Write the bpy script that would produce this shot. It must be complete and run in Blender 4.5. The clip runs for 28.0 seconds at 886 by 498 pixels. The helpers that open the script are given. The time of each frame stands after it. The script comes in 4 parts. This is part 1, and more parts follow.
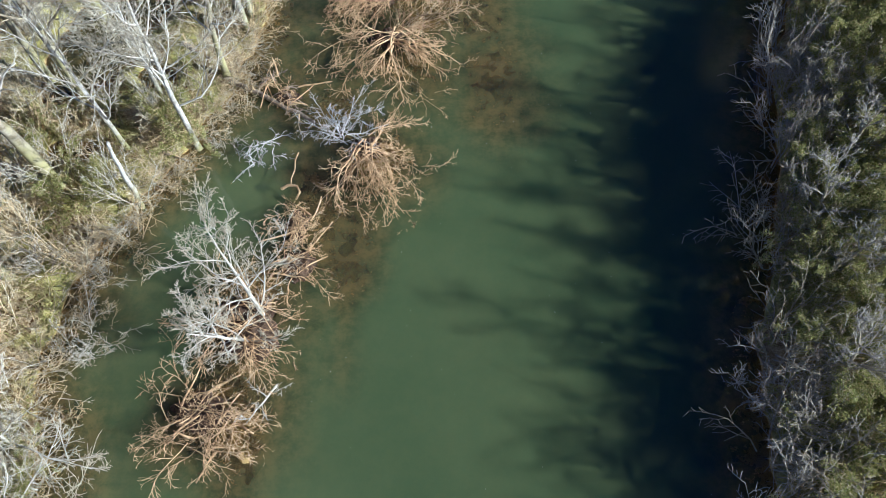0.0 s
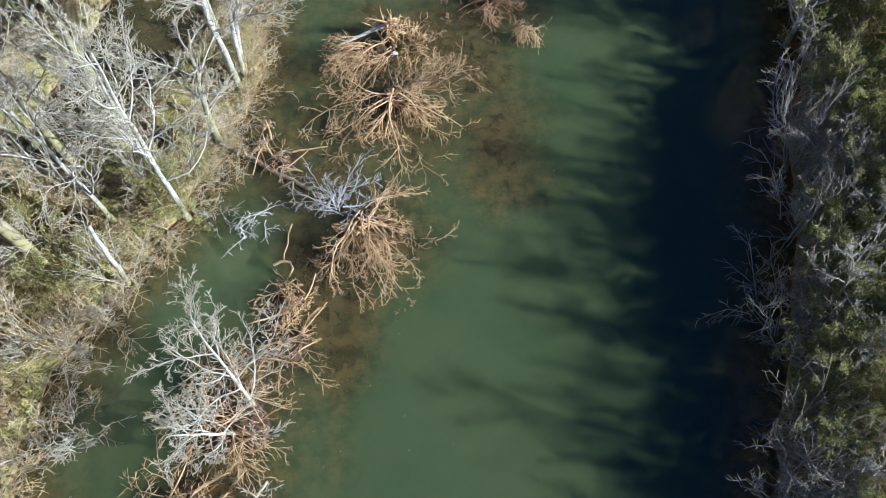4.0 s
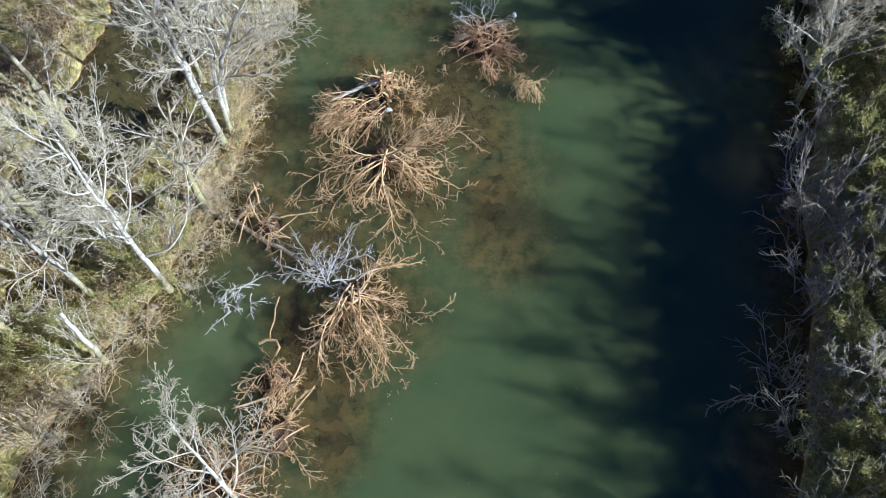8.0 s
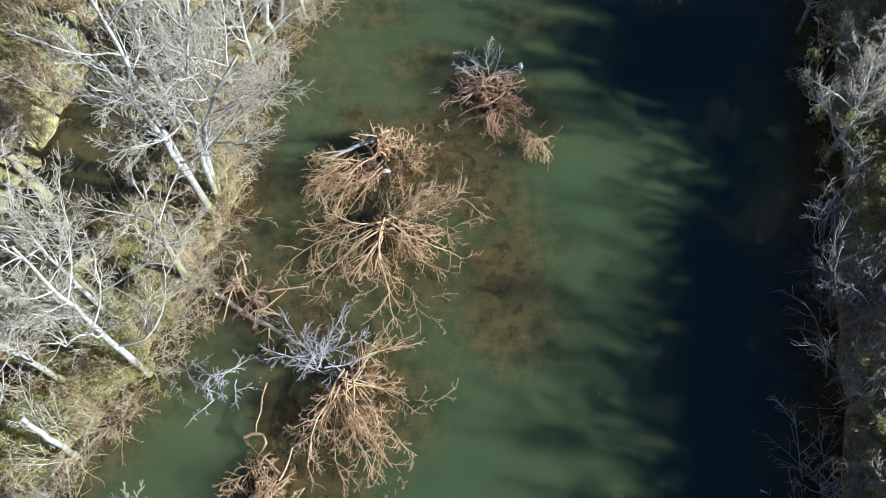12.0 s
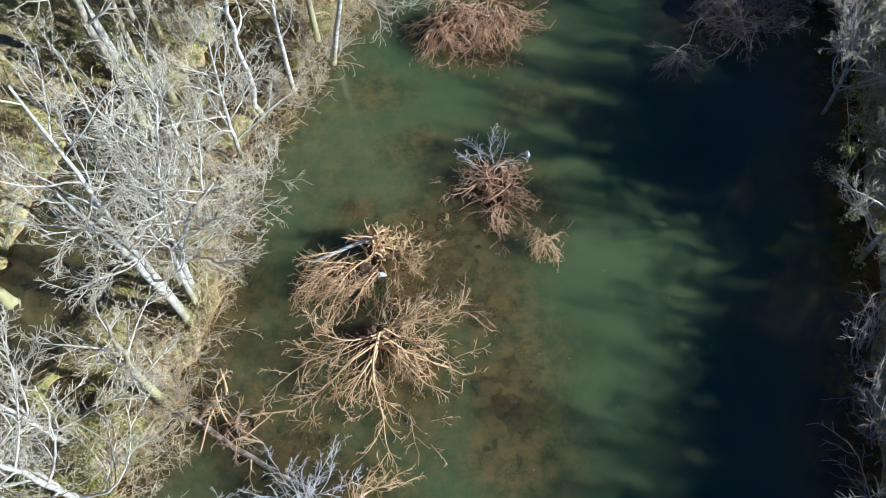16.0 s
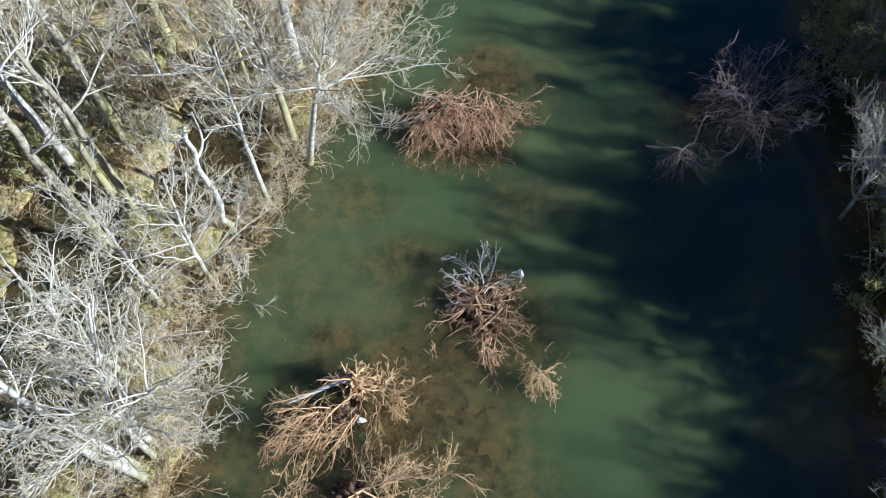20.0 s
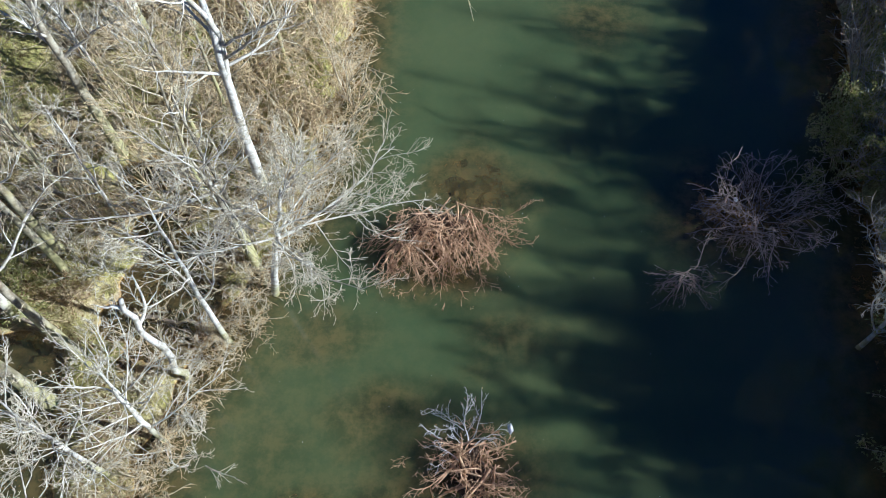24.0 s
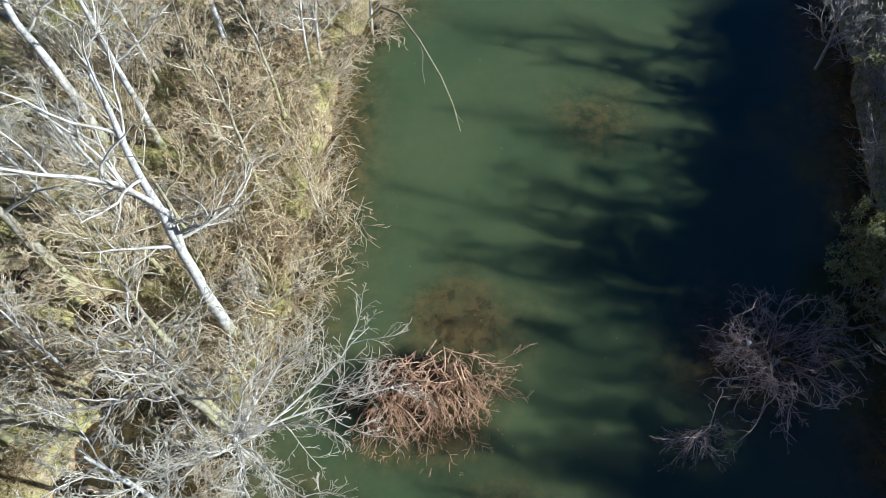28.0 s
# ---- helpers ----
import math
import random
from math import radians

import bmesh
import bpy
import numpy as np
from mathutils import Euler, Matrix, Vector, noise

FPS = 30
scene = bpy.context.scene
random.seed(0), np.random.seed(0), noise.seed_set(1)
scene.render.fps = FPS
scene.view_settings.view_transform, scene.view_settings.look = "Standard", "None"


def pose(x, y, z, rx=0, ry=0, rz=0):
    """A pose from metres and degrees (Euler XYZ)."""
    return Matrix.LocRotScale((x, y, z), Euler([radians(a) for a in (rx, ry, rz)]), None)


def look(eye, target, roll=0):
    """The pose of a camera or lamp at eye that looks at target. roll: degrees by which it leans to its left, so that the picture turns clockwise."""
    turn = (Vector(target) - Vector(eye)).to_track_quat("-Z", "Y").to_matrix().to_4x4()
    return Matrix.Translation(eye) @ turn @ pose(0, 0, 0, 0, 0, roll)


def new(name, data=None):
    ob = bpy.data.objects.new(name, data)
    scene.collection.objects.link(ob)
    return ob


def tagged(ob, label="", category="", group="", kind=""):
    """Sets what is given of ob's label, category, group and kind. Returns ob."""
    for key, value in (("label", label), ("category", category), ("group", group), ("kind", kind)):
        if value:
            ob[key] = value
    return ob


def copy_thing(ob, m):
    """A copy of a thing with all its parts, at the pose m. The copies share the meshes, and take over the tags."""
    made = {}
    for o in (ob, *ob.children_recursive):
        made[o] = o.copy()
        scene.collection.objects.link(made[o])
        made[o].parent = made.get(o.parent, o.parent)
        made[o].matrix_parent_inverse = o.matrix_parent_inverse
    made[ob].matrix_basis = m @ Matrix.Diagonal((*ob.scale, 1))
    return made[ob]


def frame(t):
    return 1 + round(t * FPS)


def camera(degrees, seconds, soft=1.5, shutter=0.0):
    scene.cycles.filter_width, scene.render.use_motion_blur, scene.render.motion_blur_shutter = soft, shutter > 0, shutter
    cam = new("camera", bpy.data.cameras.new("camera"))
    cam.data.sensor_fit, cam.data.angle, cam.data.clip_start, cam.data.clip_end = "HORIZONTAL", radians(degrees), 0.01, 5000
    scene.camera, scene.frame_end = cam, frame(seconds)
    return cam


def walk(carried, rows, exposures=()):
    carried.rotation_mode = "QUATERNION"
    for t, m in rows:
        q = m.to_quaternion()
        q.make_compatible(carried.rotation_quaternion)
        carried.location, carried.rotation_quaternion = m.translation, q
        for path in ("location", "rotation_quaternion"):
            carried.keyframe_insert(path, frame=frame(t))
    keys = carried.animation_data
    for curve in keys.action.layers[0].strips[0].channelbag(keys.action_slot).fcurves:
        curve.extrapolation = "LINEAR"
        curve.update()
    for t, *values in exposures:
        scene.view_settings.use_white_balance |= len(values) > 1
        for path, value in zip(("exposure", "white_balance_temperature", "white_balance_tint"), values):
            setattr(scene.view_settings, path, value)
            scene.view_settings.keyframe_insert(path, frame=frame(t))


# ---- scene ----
cam = camera(64.8, 28.0, 0.75)
METRES, EYE, TILT, LEAN, TURN = 40.0, 31.9, -63.0, 0.0, 0.0
ROWS = [
    (0.0, 0.0, 0.0, 0.0, 0.0, 0.0, -0.0),
    (0.5, 0.0003, 0.0057, 0.0133, 0.04, -0.02, -0.02),
    (1.0, 0.0005, 0.0116, 0.0254, 0.07, -0.01, -0.04),
    (1.5, 0.0009, 0.0174, 0.0367, 0.1, 0.04, -0.05),
    (2.0, 0.0008, 0.0232, 0.0486, 0.11, 0.04, -0.06),
    (2.5, 0.001, 0.029, 0.0604, 0.13, 0.08, -0.07),
    (3.0, 0.0012, 0.034, 0.0729, 0.16, 0.1, -0.08),
    (3.5, 0.0015, 0.0387, 0.0854, 0.17, 0.11, -0.1),
    (4.0, 0.0023, 0.0432, 0.0976, 0.17, 0.12, -0.11),
    (4.5, 0.0032, 0.0474, 0.1099, 0.21, 0.15, -0.11),
    (6.5, 0.0079, 0.068, 0.1552, 0.27, 0.31, -0.14),
    (7.0, 0.0089, 0.0756, 0.1663, 0.31, 0.27, -0.15),
    (7.5, 0.0084, 0.0829, 0.1758, 0.25, 0.35, -0.14),
    (8.0, 0.0089, 0.0903, 0.1865, 0.26, 0.34, -0.16),
    (8.5, 0.0093, 0.0975, 0.1972, 0.28, 0.36, -0.16),
    (9.0, 0.009, 0.1043, 0.2077, 0.26, 0.4, -0.16),
    (9.5, 0.0094, 0.1116, 0.2171, 0.26, 0.49, -0.17),
    (10.0, 0.009, 0.1194, 0.2275, 0.24, 0.54, -0.17),
    (10.5, 0.0087, 0.1282, 0.2381, 0.25, 0.6, -0.18),
    (11.0, 0.0077, 0.1376, 0.2498, 0.24, 0.62, -0.2),
    (11.5, 0.0066, 0.1476, 0.2624, 0.22, 0.63, -0.22),
    (12.0, 0.0055, 0.1577, 0.2755, 0.21, 0.67, -0.24),
    (12.5, 0.0045, 0.1672, 0.2901, 0.21, 0.69, -0.25),
    (14.5, 0.001, 0.204, 0.3359, 0.12, 1.96, -0.28),
    (15.0, 0.0025, 0.2131, 0.3535, 0.2, 1.96, -0.28),
    (15.5, 0.0024, 0.2224, 0.3722, 0.18, 1.95, -0.29),
    (16.0, 0.0037, 0.2314, 0.3907, 0.2, 1.97, -0.28),
    (16.5, 0.0046, 0.2408, 0.4098, 0.2, 1.98, -0.3),
    (17.0, 0.0056, 0.2502, 0.4287, 0.16, 2.0, -0.31),
    (17.5, 0.0071, 0.2593, 0.4487, 0.15, 1.95, -0.32),
    (18.0, 0.0092, 0.2683, 0.4679, 0.19, 1.99, -0.3),
    (18.5, 0.0107, 0.2772, 0.488, 0.18, 1.99, -0.34),
    (19.0, 0.0119, 0.286, 0.5081, 0.15, 1.98, -0.36),
    (19.5, 0.0136, 0.2948, 0.5283, 0.06, 1.97, -0.19),
    (20.0, 0.0159, 0.3039, 0.5481, -0.09, 2.01, 0.19),
    (20.5, 0.017, 0.3133, 0.5673, -0.35, 2.07, 0.59),
    (21.0, 0.019, 0.3235, 0.5868, -0.57, 2.12, 0.98),
    (21.5, 0.0205, 0.334, 0.6055, -0.79, 2.25, 1.29),
    (23.5, 0.0272, 0.3752, 0.6794, -0.97, 3.14, 1.35),
    (24.0, 0.0297, 0.3837, 0.6993, -0.94, 3.28, 1.34),
    (24.5, 0.0332, 0.3923, 0.7209, -0.87, 3.31, 1.3),
    (25.0, 0.0358, 0.4003, 0.7426, -0.85, 3.33, 1.26),
    (25.5, 0.0392, 0.4082, 0.7641, -0.76, 3.42, 1.2),
    (26.0, 0.041, 0.4169, 0.7864, -0.77, 3.48, 1.14),
    (26.5, 0.0435, 0.4259, 0.8085, -0.74, 3.49, 1.09),
    (27.0, 0.0465, 0.4347, 0.8313, -0.77, 3.5, 1.29),
    (27.5, 0.0498, 0.443, 0.8562, -0.8, 3.41, 1.65),
    (28.0, 0.0538, 0.4516, 0.8821, -0.91, 3.18, 2.25),
]
walk(cam, [(t, pose(0, 0, EYE, TILT, LEAN, TURN) @ pose(METRES * x, METRES * y, METRES * z, 90 + pitch, roll, yaw)) for t, x, y, z, yaw, pitch, roll in ROWS], [(0.0, 0.94, 4390, 6), (28.0, 0.94, 4390, 6)])

# ---- world, sun ----
SUN_TO = Vector((0.95, -0.235, 0.43)).normalized()
sun = new("sun", bpy.data.lights.new("sun", "SUN"))
sun.data.energy, sun.data.angle, sun.data.color = 5.0, radians(0.6), (1.0, 0.82, 0.61)
sun.matrix_world = look(SUN_TO * 200, (0, 0, 0))
world = bpy.data.worlds.new("sky")
scene.world = world
world.use_nodes = True
wn = world.node_tree.nodes
sky = wn.new("ShaderNodeTexSky")
sky.sky_type, sky.sun_disc = "NISHITA", False
sky.altitude, sky.air_density, sky.dust_density, sky.ozone_density = 1500, 0.42, 0.0, 9.0
sky.sun_elevation = math.asin(SUN_TO.z)
sky.sun_rotation = math.atan2(SUN_TO.x, SUN_TO.y)
world.node_tree.links.new(sky.outputs[0], wn["Background"].inputs[0])
wn["Background"].inputs[1].default_value = 0.036


# ---- materials ----
def graph(name):
    m = bpy.data.materials.new(name)
    m.use_nodes = True
    t = m.node_tree
    b = t.nodes["Principled BSDF"]

    def node(kind, links=(), **values):
        n = t.nodes.new("ShaderNode" + kind)
        for k, v in values.items():
            if k == "blend":
                n.blend_type = v
            elif k == "op":
                n.operation = v
            elif k == "kind":
                n.data_type = v
            else:
                n.inputs[k.replace("_", " ")].default_value = v
        for socket, out in links:
            t.links.new(out, n.inputs[socket])
        return n
    return m, t, b, node


def ramp(node, fac, *stops):
    n = node("ValToRGB", [(0, fac)])
    e = n.color_ramp.elements
    while len(e) < len(stops):
        e.new(0.5)
    for el, (p, c) in zip(e, stops):
        el.position, el.color = p, (*c, 1)
    return n.outputs[0]


def mixc(node, fac, a, b, blend="MIX"):
    n = node("MixRGB", blend=blend)
    for i, v in enumerate((fac, a, b)):
        if hasattr(v, "links"):
            n.id_data.links.new(v, n.inputs[i])
        else:
            n.inputs[i].default_value = v if i == 0 else (*v, 1)
    return n.outputs[0]


def bark(name, pale, dark, scale=3.0, patch=0.5, moss=None, rough=0.8, vary=0.25):
    """Bark: pale and dark patches, fine grain, per-thing variation, moss towards the foot."""
    m, t, b, node = graph(name)
    co = node("TexCoord").outputs["Object"]
    n1 = node("TexNoise", [("Vector", co)], Scale=scale, Detail=4.0, Roughness=0.65)
    n2 = node("TexNoise", [("Vector", co)], Scale=scale * 9, Detail=3.0)
    col = ramp(node, n1.outputs[0], (patch - 0.13, dark), (patch + 0.1, pale))
    col = mixc(node, 0.45, col, ramp(node, n2.outputs[0], (0.3, (0.45, 0.42, 0.38)), (0.6, (1, 1, 1))), "MULTIPLY")
    rnd = node("ObjectInfo").outputs["Random"]
    col = mixc(node, vary, col, ramp(node, rnd, (0.0, (0.5, 0.42, 0.34)), (0.5, (0.95, 0.9, 0.82)), (1.0, (1.0, 1.0, 1.0))), "MULTIPLY")
    if moss:
        z = node("SeparateXYZ", [(0, co)]).outputs[2]
        low = node("MapRange", [(0, z)], From_Min=moss[1], From_Max=0.3, To_Min=0.0, To_Max=1.0).outputs[0]
        n3 = node("TexNoise", [("Vector", co)], Scale=1.7, Detail=4.0).outputs[0]
        f = node("Math", [(0, low), (1, n3)], op="MULTIPLY").outputs[0]
        f = ramp(node, f, (0.18, (0, 0, 0)), (0.42, (1, 1, 1)))
        col = mixc(node, f, col, moss[0])
    t.links.new(col, b.inputs["Base Color"])
    b.inputs["Roughness"].default_value = rough
    bump = node("Bump", [("Height", n2.outputs[0])], Strength=0.5, Distance=0.02)
    t.links.new(bump.outputs[0], b.inputs["Normal"])
    return m


MOSS = (0.30, 0.28, 0.12)
BARK_WHITE = bark("pale_sycamore_bark", (0.70, 0.68, 0.61), (0.33, 0.30, 0.22), 3.0, 0.46, (MOSS, 3.5))
BARK_MOSSY = bark("mossy_bark", (0.46, 0.42, 0.31), (0.22, 0.18, 0.11), 2.5, 0.5, ((0.37, 0.34, 0.15), 9.0))
LIMB_WHITE = bark("pale_limb_bark", (0.71, 0.68, 0.58), (0.43, 0.39, 0.29), 3, 0.46)
TWIG_GREY = bark("grey_twig_bark", (0.64, 0.57, 0.39), (0.36, 0.29, 0.17), 4, 0.46)
TWIG_PALE = bark("pale_twig_bark", (0.69, 0.63, 0.46), (0.41, 0.35, 0.22), 4, 0.46)
TWIG_TAN = bark("tan_twig_bark", (0.76, 0.61, 0.34), (0.42, 0.30, 0.14), 3, 0.46)
WOOD_TAN = bark("bleached_driftwood", (0.84, 0.61, 0.33), (0.40, 0.25, 0.11), 3, 0.46, vary=0.4)
WOOD_RED = bark("reddish_driftwood", (0.76, 0.52, 0.31), (0.30, 0.17, 0.08), 3, 0.48, vary=0.5)
WOOD_GREY = bark("bleached_grey_wood", (0.78, 0.77, 0.75), (0.42, 0.37, 0.31), 3, 0.45)


def leafy(name, a, b_col, c):
    m, t, b, node = graph(name)
    rnd = node("NewGeometry").outputs["Random Per Island"]
    col = ramp(node, rnd, (0.0, a), (0.5, b_col), (1.0, c))
    co = node("TexCoord").outputs["Object"]
    n1 = node("TexNoise", [("Vector", co)], Scale=0.6, Detail=3.0).outputs[0]
    col = mixc(node, 0.6, col, ramp(node, n1, (0.35, (0.5, 0.5, 0.5)), (0.65, (1, 1, 1))), "MULTIPLY")
    t.links.new(col, b.inputs["Base Color"])
    b.inputs["Roughness"].default_value = 0.65
    lit = node("BsdfTranslucent", [("Color", col)])
    mix = node("MixShader", [(1, b.outputs[0]), (2, lit.outputs[0])], Fac=0.5)
    t.links.new(mix.outputs[0], t.nodes["Material Output"].inputs["Surface"])
    return m


LEAF_GREEN = leafy("green_leaves", (0.24, 0.27, 0.06), (0.48, 0.47, 0.14), (0.66, 0.60, 0.28))
LEAF_DRY = leafy("dry_leaves", (0.20, 0.11, 0.045), (0.34, 0.23, 0.09), (0.42, 0.34, 0.16))
GRASS = leafy("winter_grass", (0.34, 0.34, 0.06), (0.54, 0.49, 0.16), (0.64, 0.56, 0.30))
LOG_BARK = bark("rotting_log_bark", (0.44, 0.38, 0.28), (0.17, 0.13, 0.085), 4, 0.5)
# Dark brown of the solid cores added to give the wrack deep shade.
SHADOW_CORE = bark("dark_core_brown", (0.17, 0.11, 0.06), (0.05, 0.03, 0.018), 9, 0.5, rough=0.95)
# Duller copy of the grey twig bark; the bank's shade is put into its colour.
TWIG_SHADE = bark("shaded_grey_twig_bark", (0.60, 0.56, 0.47), (0.30, 0.26, 0.20), 4, 0.46, vary=0.4)
# Brown twigs, warmed in colour in place of sunlight on the shaded brush.
TWIG_WARM = bark("weathered_brown_twigs", (0.66, 0.54, 0.44), (0.26, 0.19, 0.14), 3, 0.46, vary=0.5)
SCRAP = bark("white_foam", (0.8, 0.8, 0.78), (0.6, 0.6, 0.58), 6, 0.4, vary=0.0)


def ground_material():
    m, t, b, node = graph("bank_soil_and_litter")
    co = node("NewGeometry").outputs["Position"]
    n1 = node("TexNoise", [("Vector", co)], Scale=0.35, Detail=5.0, Roughness=0.6).outputs[0]
    n2 = node("TexNoise", [("Vector", co)], Scale=2.6, Detail=6.0, Roughness=0.7).outputs[0]
    n3 = node("TexNoise", [("Vector", co)], Scale=14.0, Detail=4.0, Roughness=0.7).outputs[0]
    litter = ramp(node, n2, (0.3, (0.13, 0.09, 0.045)), (0.48, (0.44, 0.33, 0.17)), (0.64, (0.68, 0.57, 0.35)))
    green = ramp(node, n2, (0.3, (0.19, 0.18, 0.04)), (0.62, (0.62, 0.57, 0.17)))
    land = mixc(node, ramp(node, n1, (0.42, (0, 0, 0)), (0.58, (1, 1, 1))), litter, green)
    land = mixc(node, 0.7, land, ramp(node, n3, (0.32, (0.35, 0.33, 0.3)), (0.62, (1, 1, 1))), "MULTIPLY")
    silt = ramp(node, n1, (0.35, (0.64, 0.38, 0.11)), (0.65, (0.84, 0.56, 0.20)))
    silt = mixc(node, 0.8, silt, ramp(node, n2, (0.36, (0.55, 0.52, 0.46)), (0.56, (1, 1, 1))), "MULTIPLY")
    z = node("SeparateXYZ", [(0, co)]).outputs[2]
    up = node("MapRange", [(0, z)], From_Min=-0.02, From_Max=0.05).outputs[0]
    col = mixc(node, up, silt, land)
    t.links.new(col, b.inputs["Base Color"])
    b.inputs["Roughness"].default_value = 0.9
    bump = node("Bump", [("Height", n3)], Strength=0.7, Distance=0.08)
    t.links.new(bump.outputs[0], b.inputs["Normal"])
    return m


def water_material():
    """Murky green river: scattering body over the bed, thicker where it is deeper, under a clear glossy surface."""
    m, t, b, node = graph("murky_green_water")
    co = node("NewGeometry").outputs["Position"]
    n1 = node("TexNoise", [("Vector", co)], Scale=0.12, Detail=3.0).outputs[0]
    deep = ramp(node, n1, (0.35, (0.076, 0.112, 0.045)), (0.65, (0.104, 0.134, 0.054)))
    depth = node("Attribute")
    depth.attribute_name = "depth"
    thin = node("Math", [(0, depth.outputs["Fac"])], op="MULTIPLY")
    thin.inputs[1].default_value = -1.9
    thin = node("Math", [(0, thin.outputs[0])], op="EXPONENT").outputs[0]
    mottle = ramp(node, node("TexNoise", [("Vector", co)], Scale=1.1, Detail=6.0, Roughness=0.75).outputs[0], (0.4, (0, 0, 0)), (0.6, (1, 1, 1)))
    silty = mixc(node, mottle, (0.12, 0.10, 0.036), (0.42, 0.29, 0.09))
    body = mixc(node, thin, deep, silty)
    t.links.new(body, b.inputs["Base Color"])
    b.inputs["Roughness"].default_value = 0.6
    b.inputs["Specular IOR Level"].default_value = 0.0
    b.inputs["Subsurface Weight"].default_value = 1.0
    b.inputs["Subsurface Radius"].default_value = (0.75, 0.9, 1.0)
    b.inputs["Subsurface Scale"].default_value = 2.0
    b.subsurface_method = "BURLEY"
    clear = node("BsdfTransparent", Color=(0.92, 0.87, 0.68, 1))
    e = node("Math", [(0, depth.outputs["Fac"])], op="MULTIPLY")
    e.inputs[1].default_value = -1.15
    e = node("Math", [(0, e.outputs[0])], op="EXPONENT")
    half = node("Math", [(0, e.outputs[0])], op="MULTIPLY")
    half.inputs[1].default_value = 0.74
    mix = node("MixShader", [(0, half.outputs[0]), (1, b.outputs[0]), (2, clear.outputs[0])])
    ripple = node("TexNoise", [("Vector", co)], Scale=3.0, Detail=2.0)
    bump = node("Bump", [("Height", ripple.outputs[0])], Strength=0.06, Distance=0.05)
    gloss = node("BsdfGlossy", [("Normal", bump.outputs[0])], Roughness=0.06)
    fres = node("Fresnel", [("Normal", bump.outputs[0])], IOR=1.62)
    top = node("MixShader", [(0, fres.outputs[0]), (1, mix.outputs[0]), (2, gloss.outputs[0])])
    t.links.new(top.outputs[0], t.nodes["Material Output"].inputs["Surface"])
    return m


# ---- land and water ----
def lattice(ix, iy, seed):
    v = np.sin(ix * 127.1 + iy * 311.7 + seed * 74.7) * 43758.5453
    return v - np.floor(v)


def vnoise(x, y, seed=0):
    ix, iy = np.floor(x), np.floor(y)
    fx, fy = x - ix, y - iy
    fx, fy = fx * fx * (3 - 2 * fx), fy * fy * (3 - 2 * fy)
    a, b = lattice(ix, iy, seed), lattice(ix + 1, iy, seed)
    c, d = lattice(ix, iy + 1, seed), lattice(ix + 1, iy + 1, seed)
    return (a + (b - a) * fx) * (1 - fy) + (c + (d - c) * fx) * fy


def rough(x, y, scale, seed=0):
    return vnoise(x / scale, y / scale, seed) * 0.6 + vnoise(x * 2.1 / scale, y * 2.1 / scale, seed + 1) * 0.3 + vnoise(x * 4.3 / scale, y * 4.3 / scale, seed + 2) * 0.1 - 0.5


def smooth(v):
    v = np.clip(v, 0, 1)
    return v * v * (3 - 2 * v)


LEFT_Y = [-40, 4, 9, 13, 17, 20.5, 23.7, 27.6, 33, 39, 44, 46.6, 51, 55.5, 58, 66, 72, 76, 90, 140]
LEFT_X = [-20, -17.4, -18.3, -17.6, -16.6, -14.5, -12.6, -11.0, -11.0, -11.0, -9.3, -8, -5.6, -4.2, -3.6, -3.2, -2.6, 0.2, 1.5, 3]
RIGHT_Y = [-40, 6, 11, 17, 22, 30, 36, 42, 50, 60, 70, 90, 140]
RIGHT_X = [10, 14.0, 14.9, 16.2, 17.6, 19.6, 21.2, 22.4, 23.8, 26.2, 28.0, 30, 34]
CREEK = [(-36, 17), (-26.5, 25), (-21.4, 29.3), (-19.3, 33), (-18.3, 37), (-18.2, 40.5), (-18.6, 43)]
POOLS = [(-14.2, 55, 1.9, 1.5), (-12.6, 47.2, 2.9, 4.2), (-13.2, 51.5, 1.6, 1.4), (-19.5, 57, 1.6, 1.3), (-20.5, 22.3, 1.6, 1), (-16.5, 27.5, 1.6, 1.2), (-9.9, 46.8, 1.5, 1.7), (-10.6, 50.2, 1.5, 1.2)]
BARS = [(3.1, 27.8, 2.2, 3.6, -0.14), (-6.2, 24.5, 2.2, 2.5, -0.15), (-6.6, 18.8, 1.5, 3.6, -0.08), (-9.8, 7.6, 2.2, 2.4, 0.0), (-8.7, 5.9, 0.7, 0.6, 0.12),
        (-9.4, 12.4, 1.7, 2.6, -0.02), (-5.3, 15.5, 1.3, 3.8, -0.14), (-4.3, 37.7, 1.1, 0.9, -0.08), (-1.6, 32.6, 1.7, 1.9, -0.04), (-4.5, 45.6, 2.4, 1.5, -0.6), (-1.2, 41.2, 2.2, 1.3, -0.5), (-4, 40, 5, 6.5, -1.2),
        (-0.7, 35, 3.6, 3.2, -0.16), (1.6, 33, 2.2, 2.4, -0.16), (3.9, 53.6, 2.1, 1.9, -0.12), (2.2, 54.0, 0.8, 0.8, 0.05), (4.6, 44.6, 2.2, 1.5, -0.65),
        (12.4, 67, 2.2, 2.0, -0.5), (-3.6, 21.5, 2.2, 2.6, -0.14), (-2.8, 28.2, 2.4, 2.6, -0.16), (2.7, 38.4, 2.3, 2.2, -0.25), (17.8, 51.5, 2.6, 2.4, -0.05),
        (-6.5, 30, 2.6, 2.4, -0.34), (-8.5, 27, 2, 2.6, -0.3), (-8.0, 43.5, 2.0, 2.6, -0.6), (1.7, 50.2, 2.2, 2.0, -0.1), (-6.3, 39.5, 2.5, 3, -0.8)]


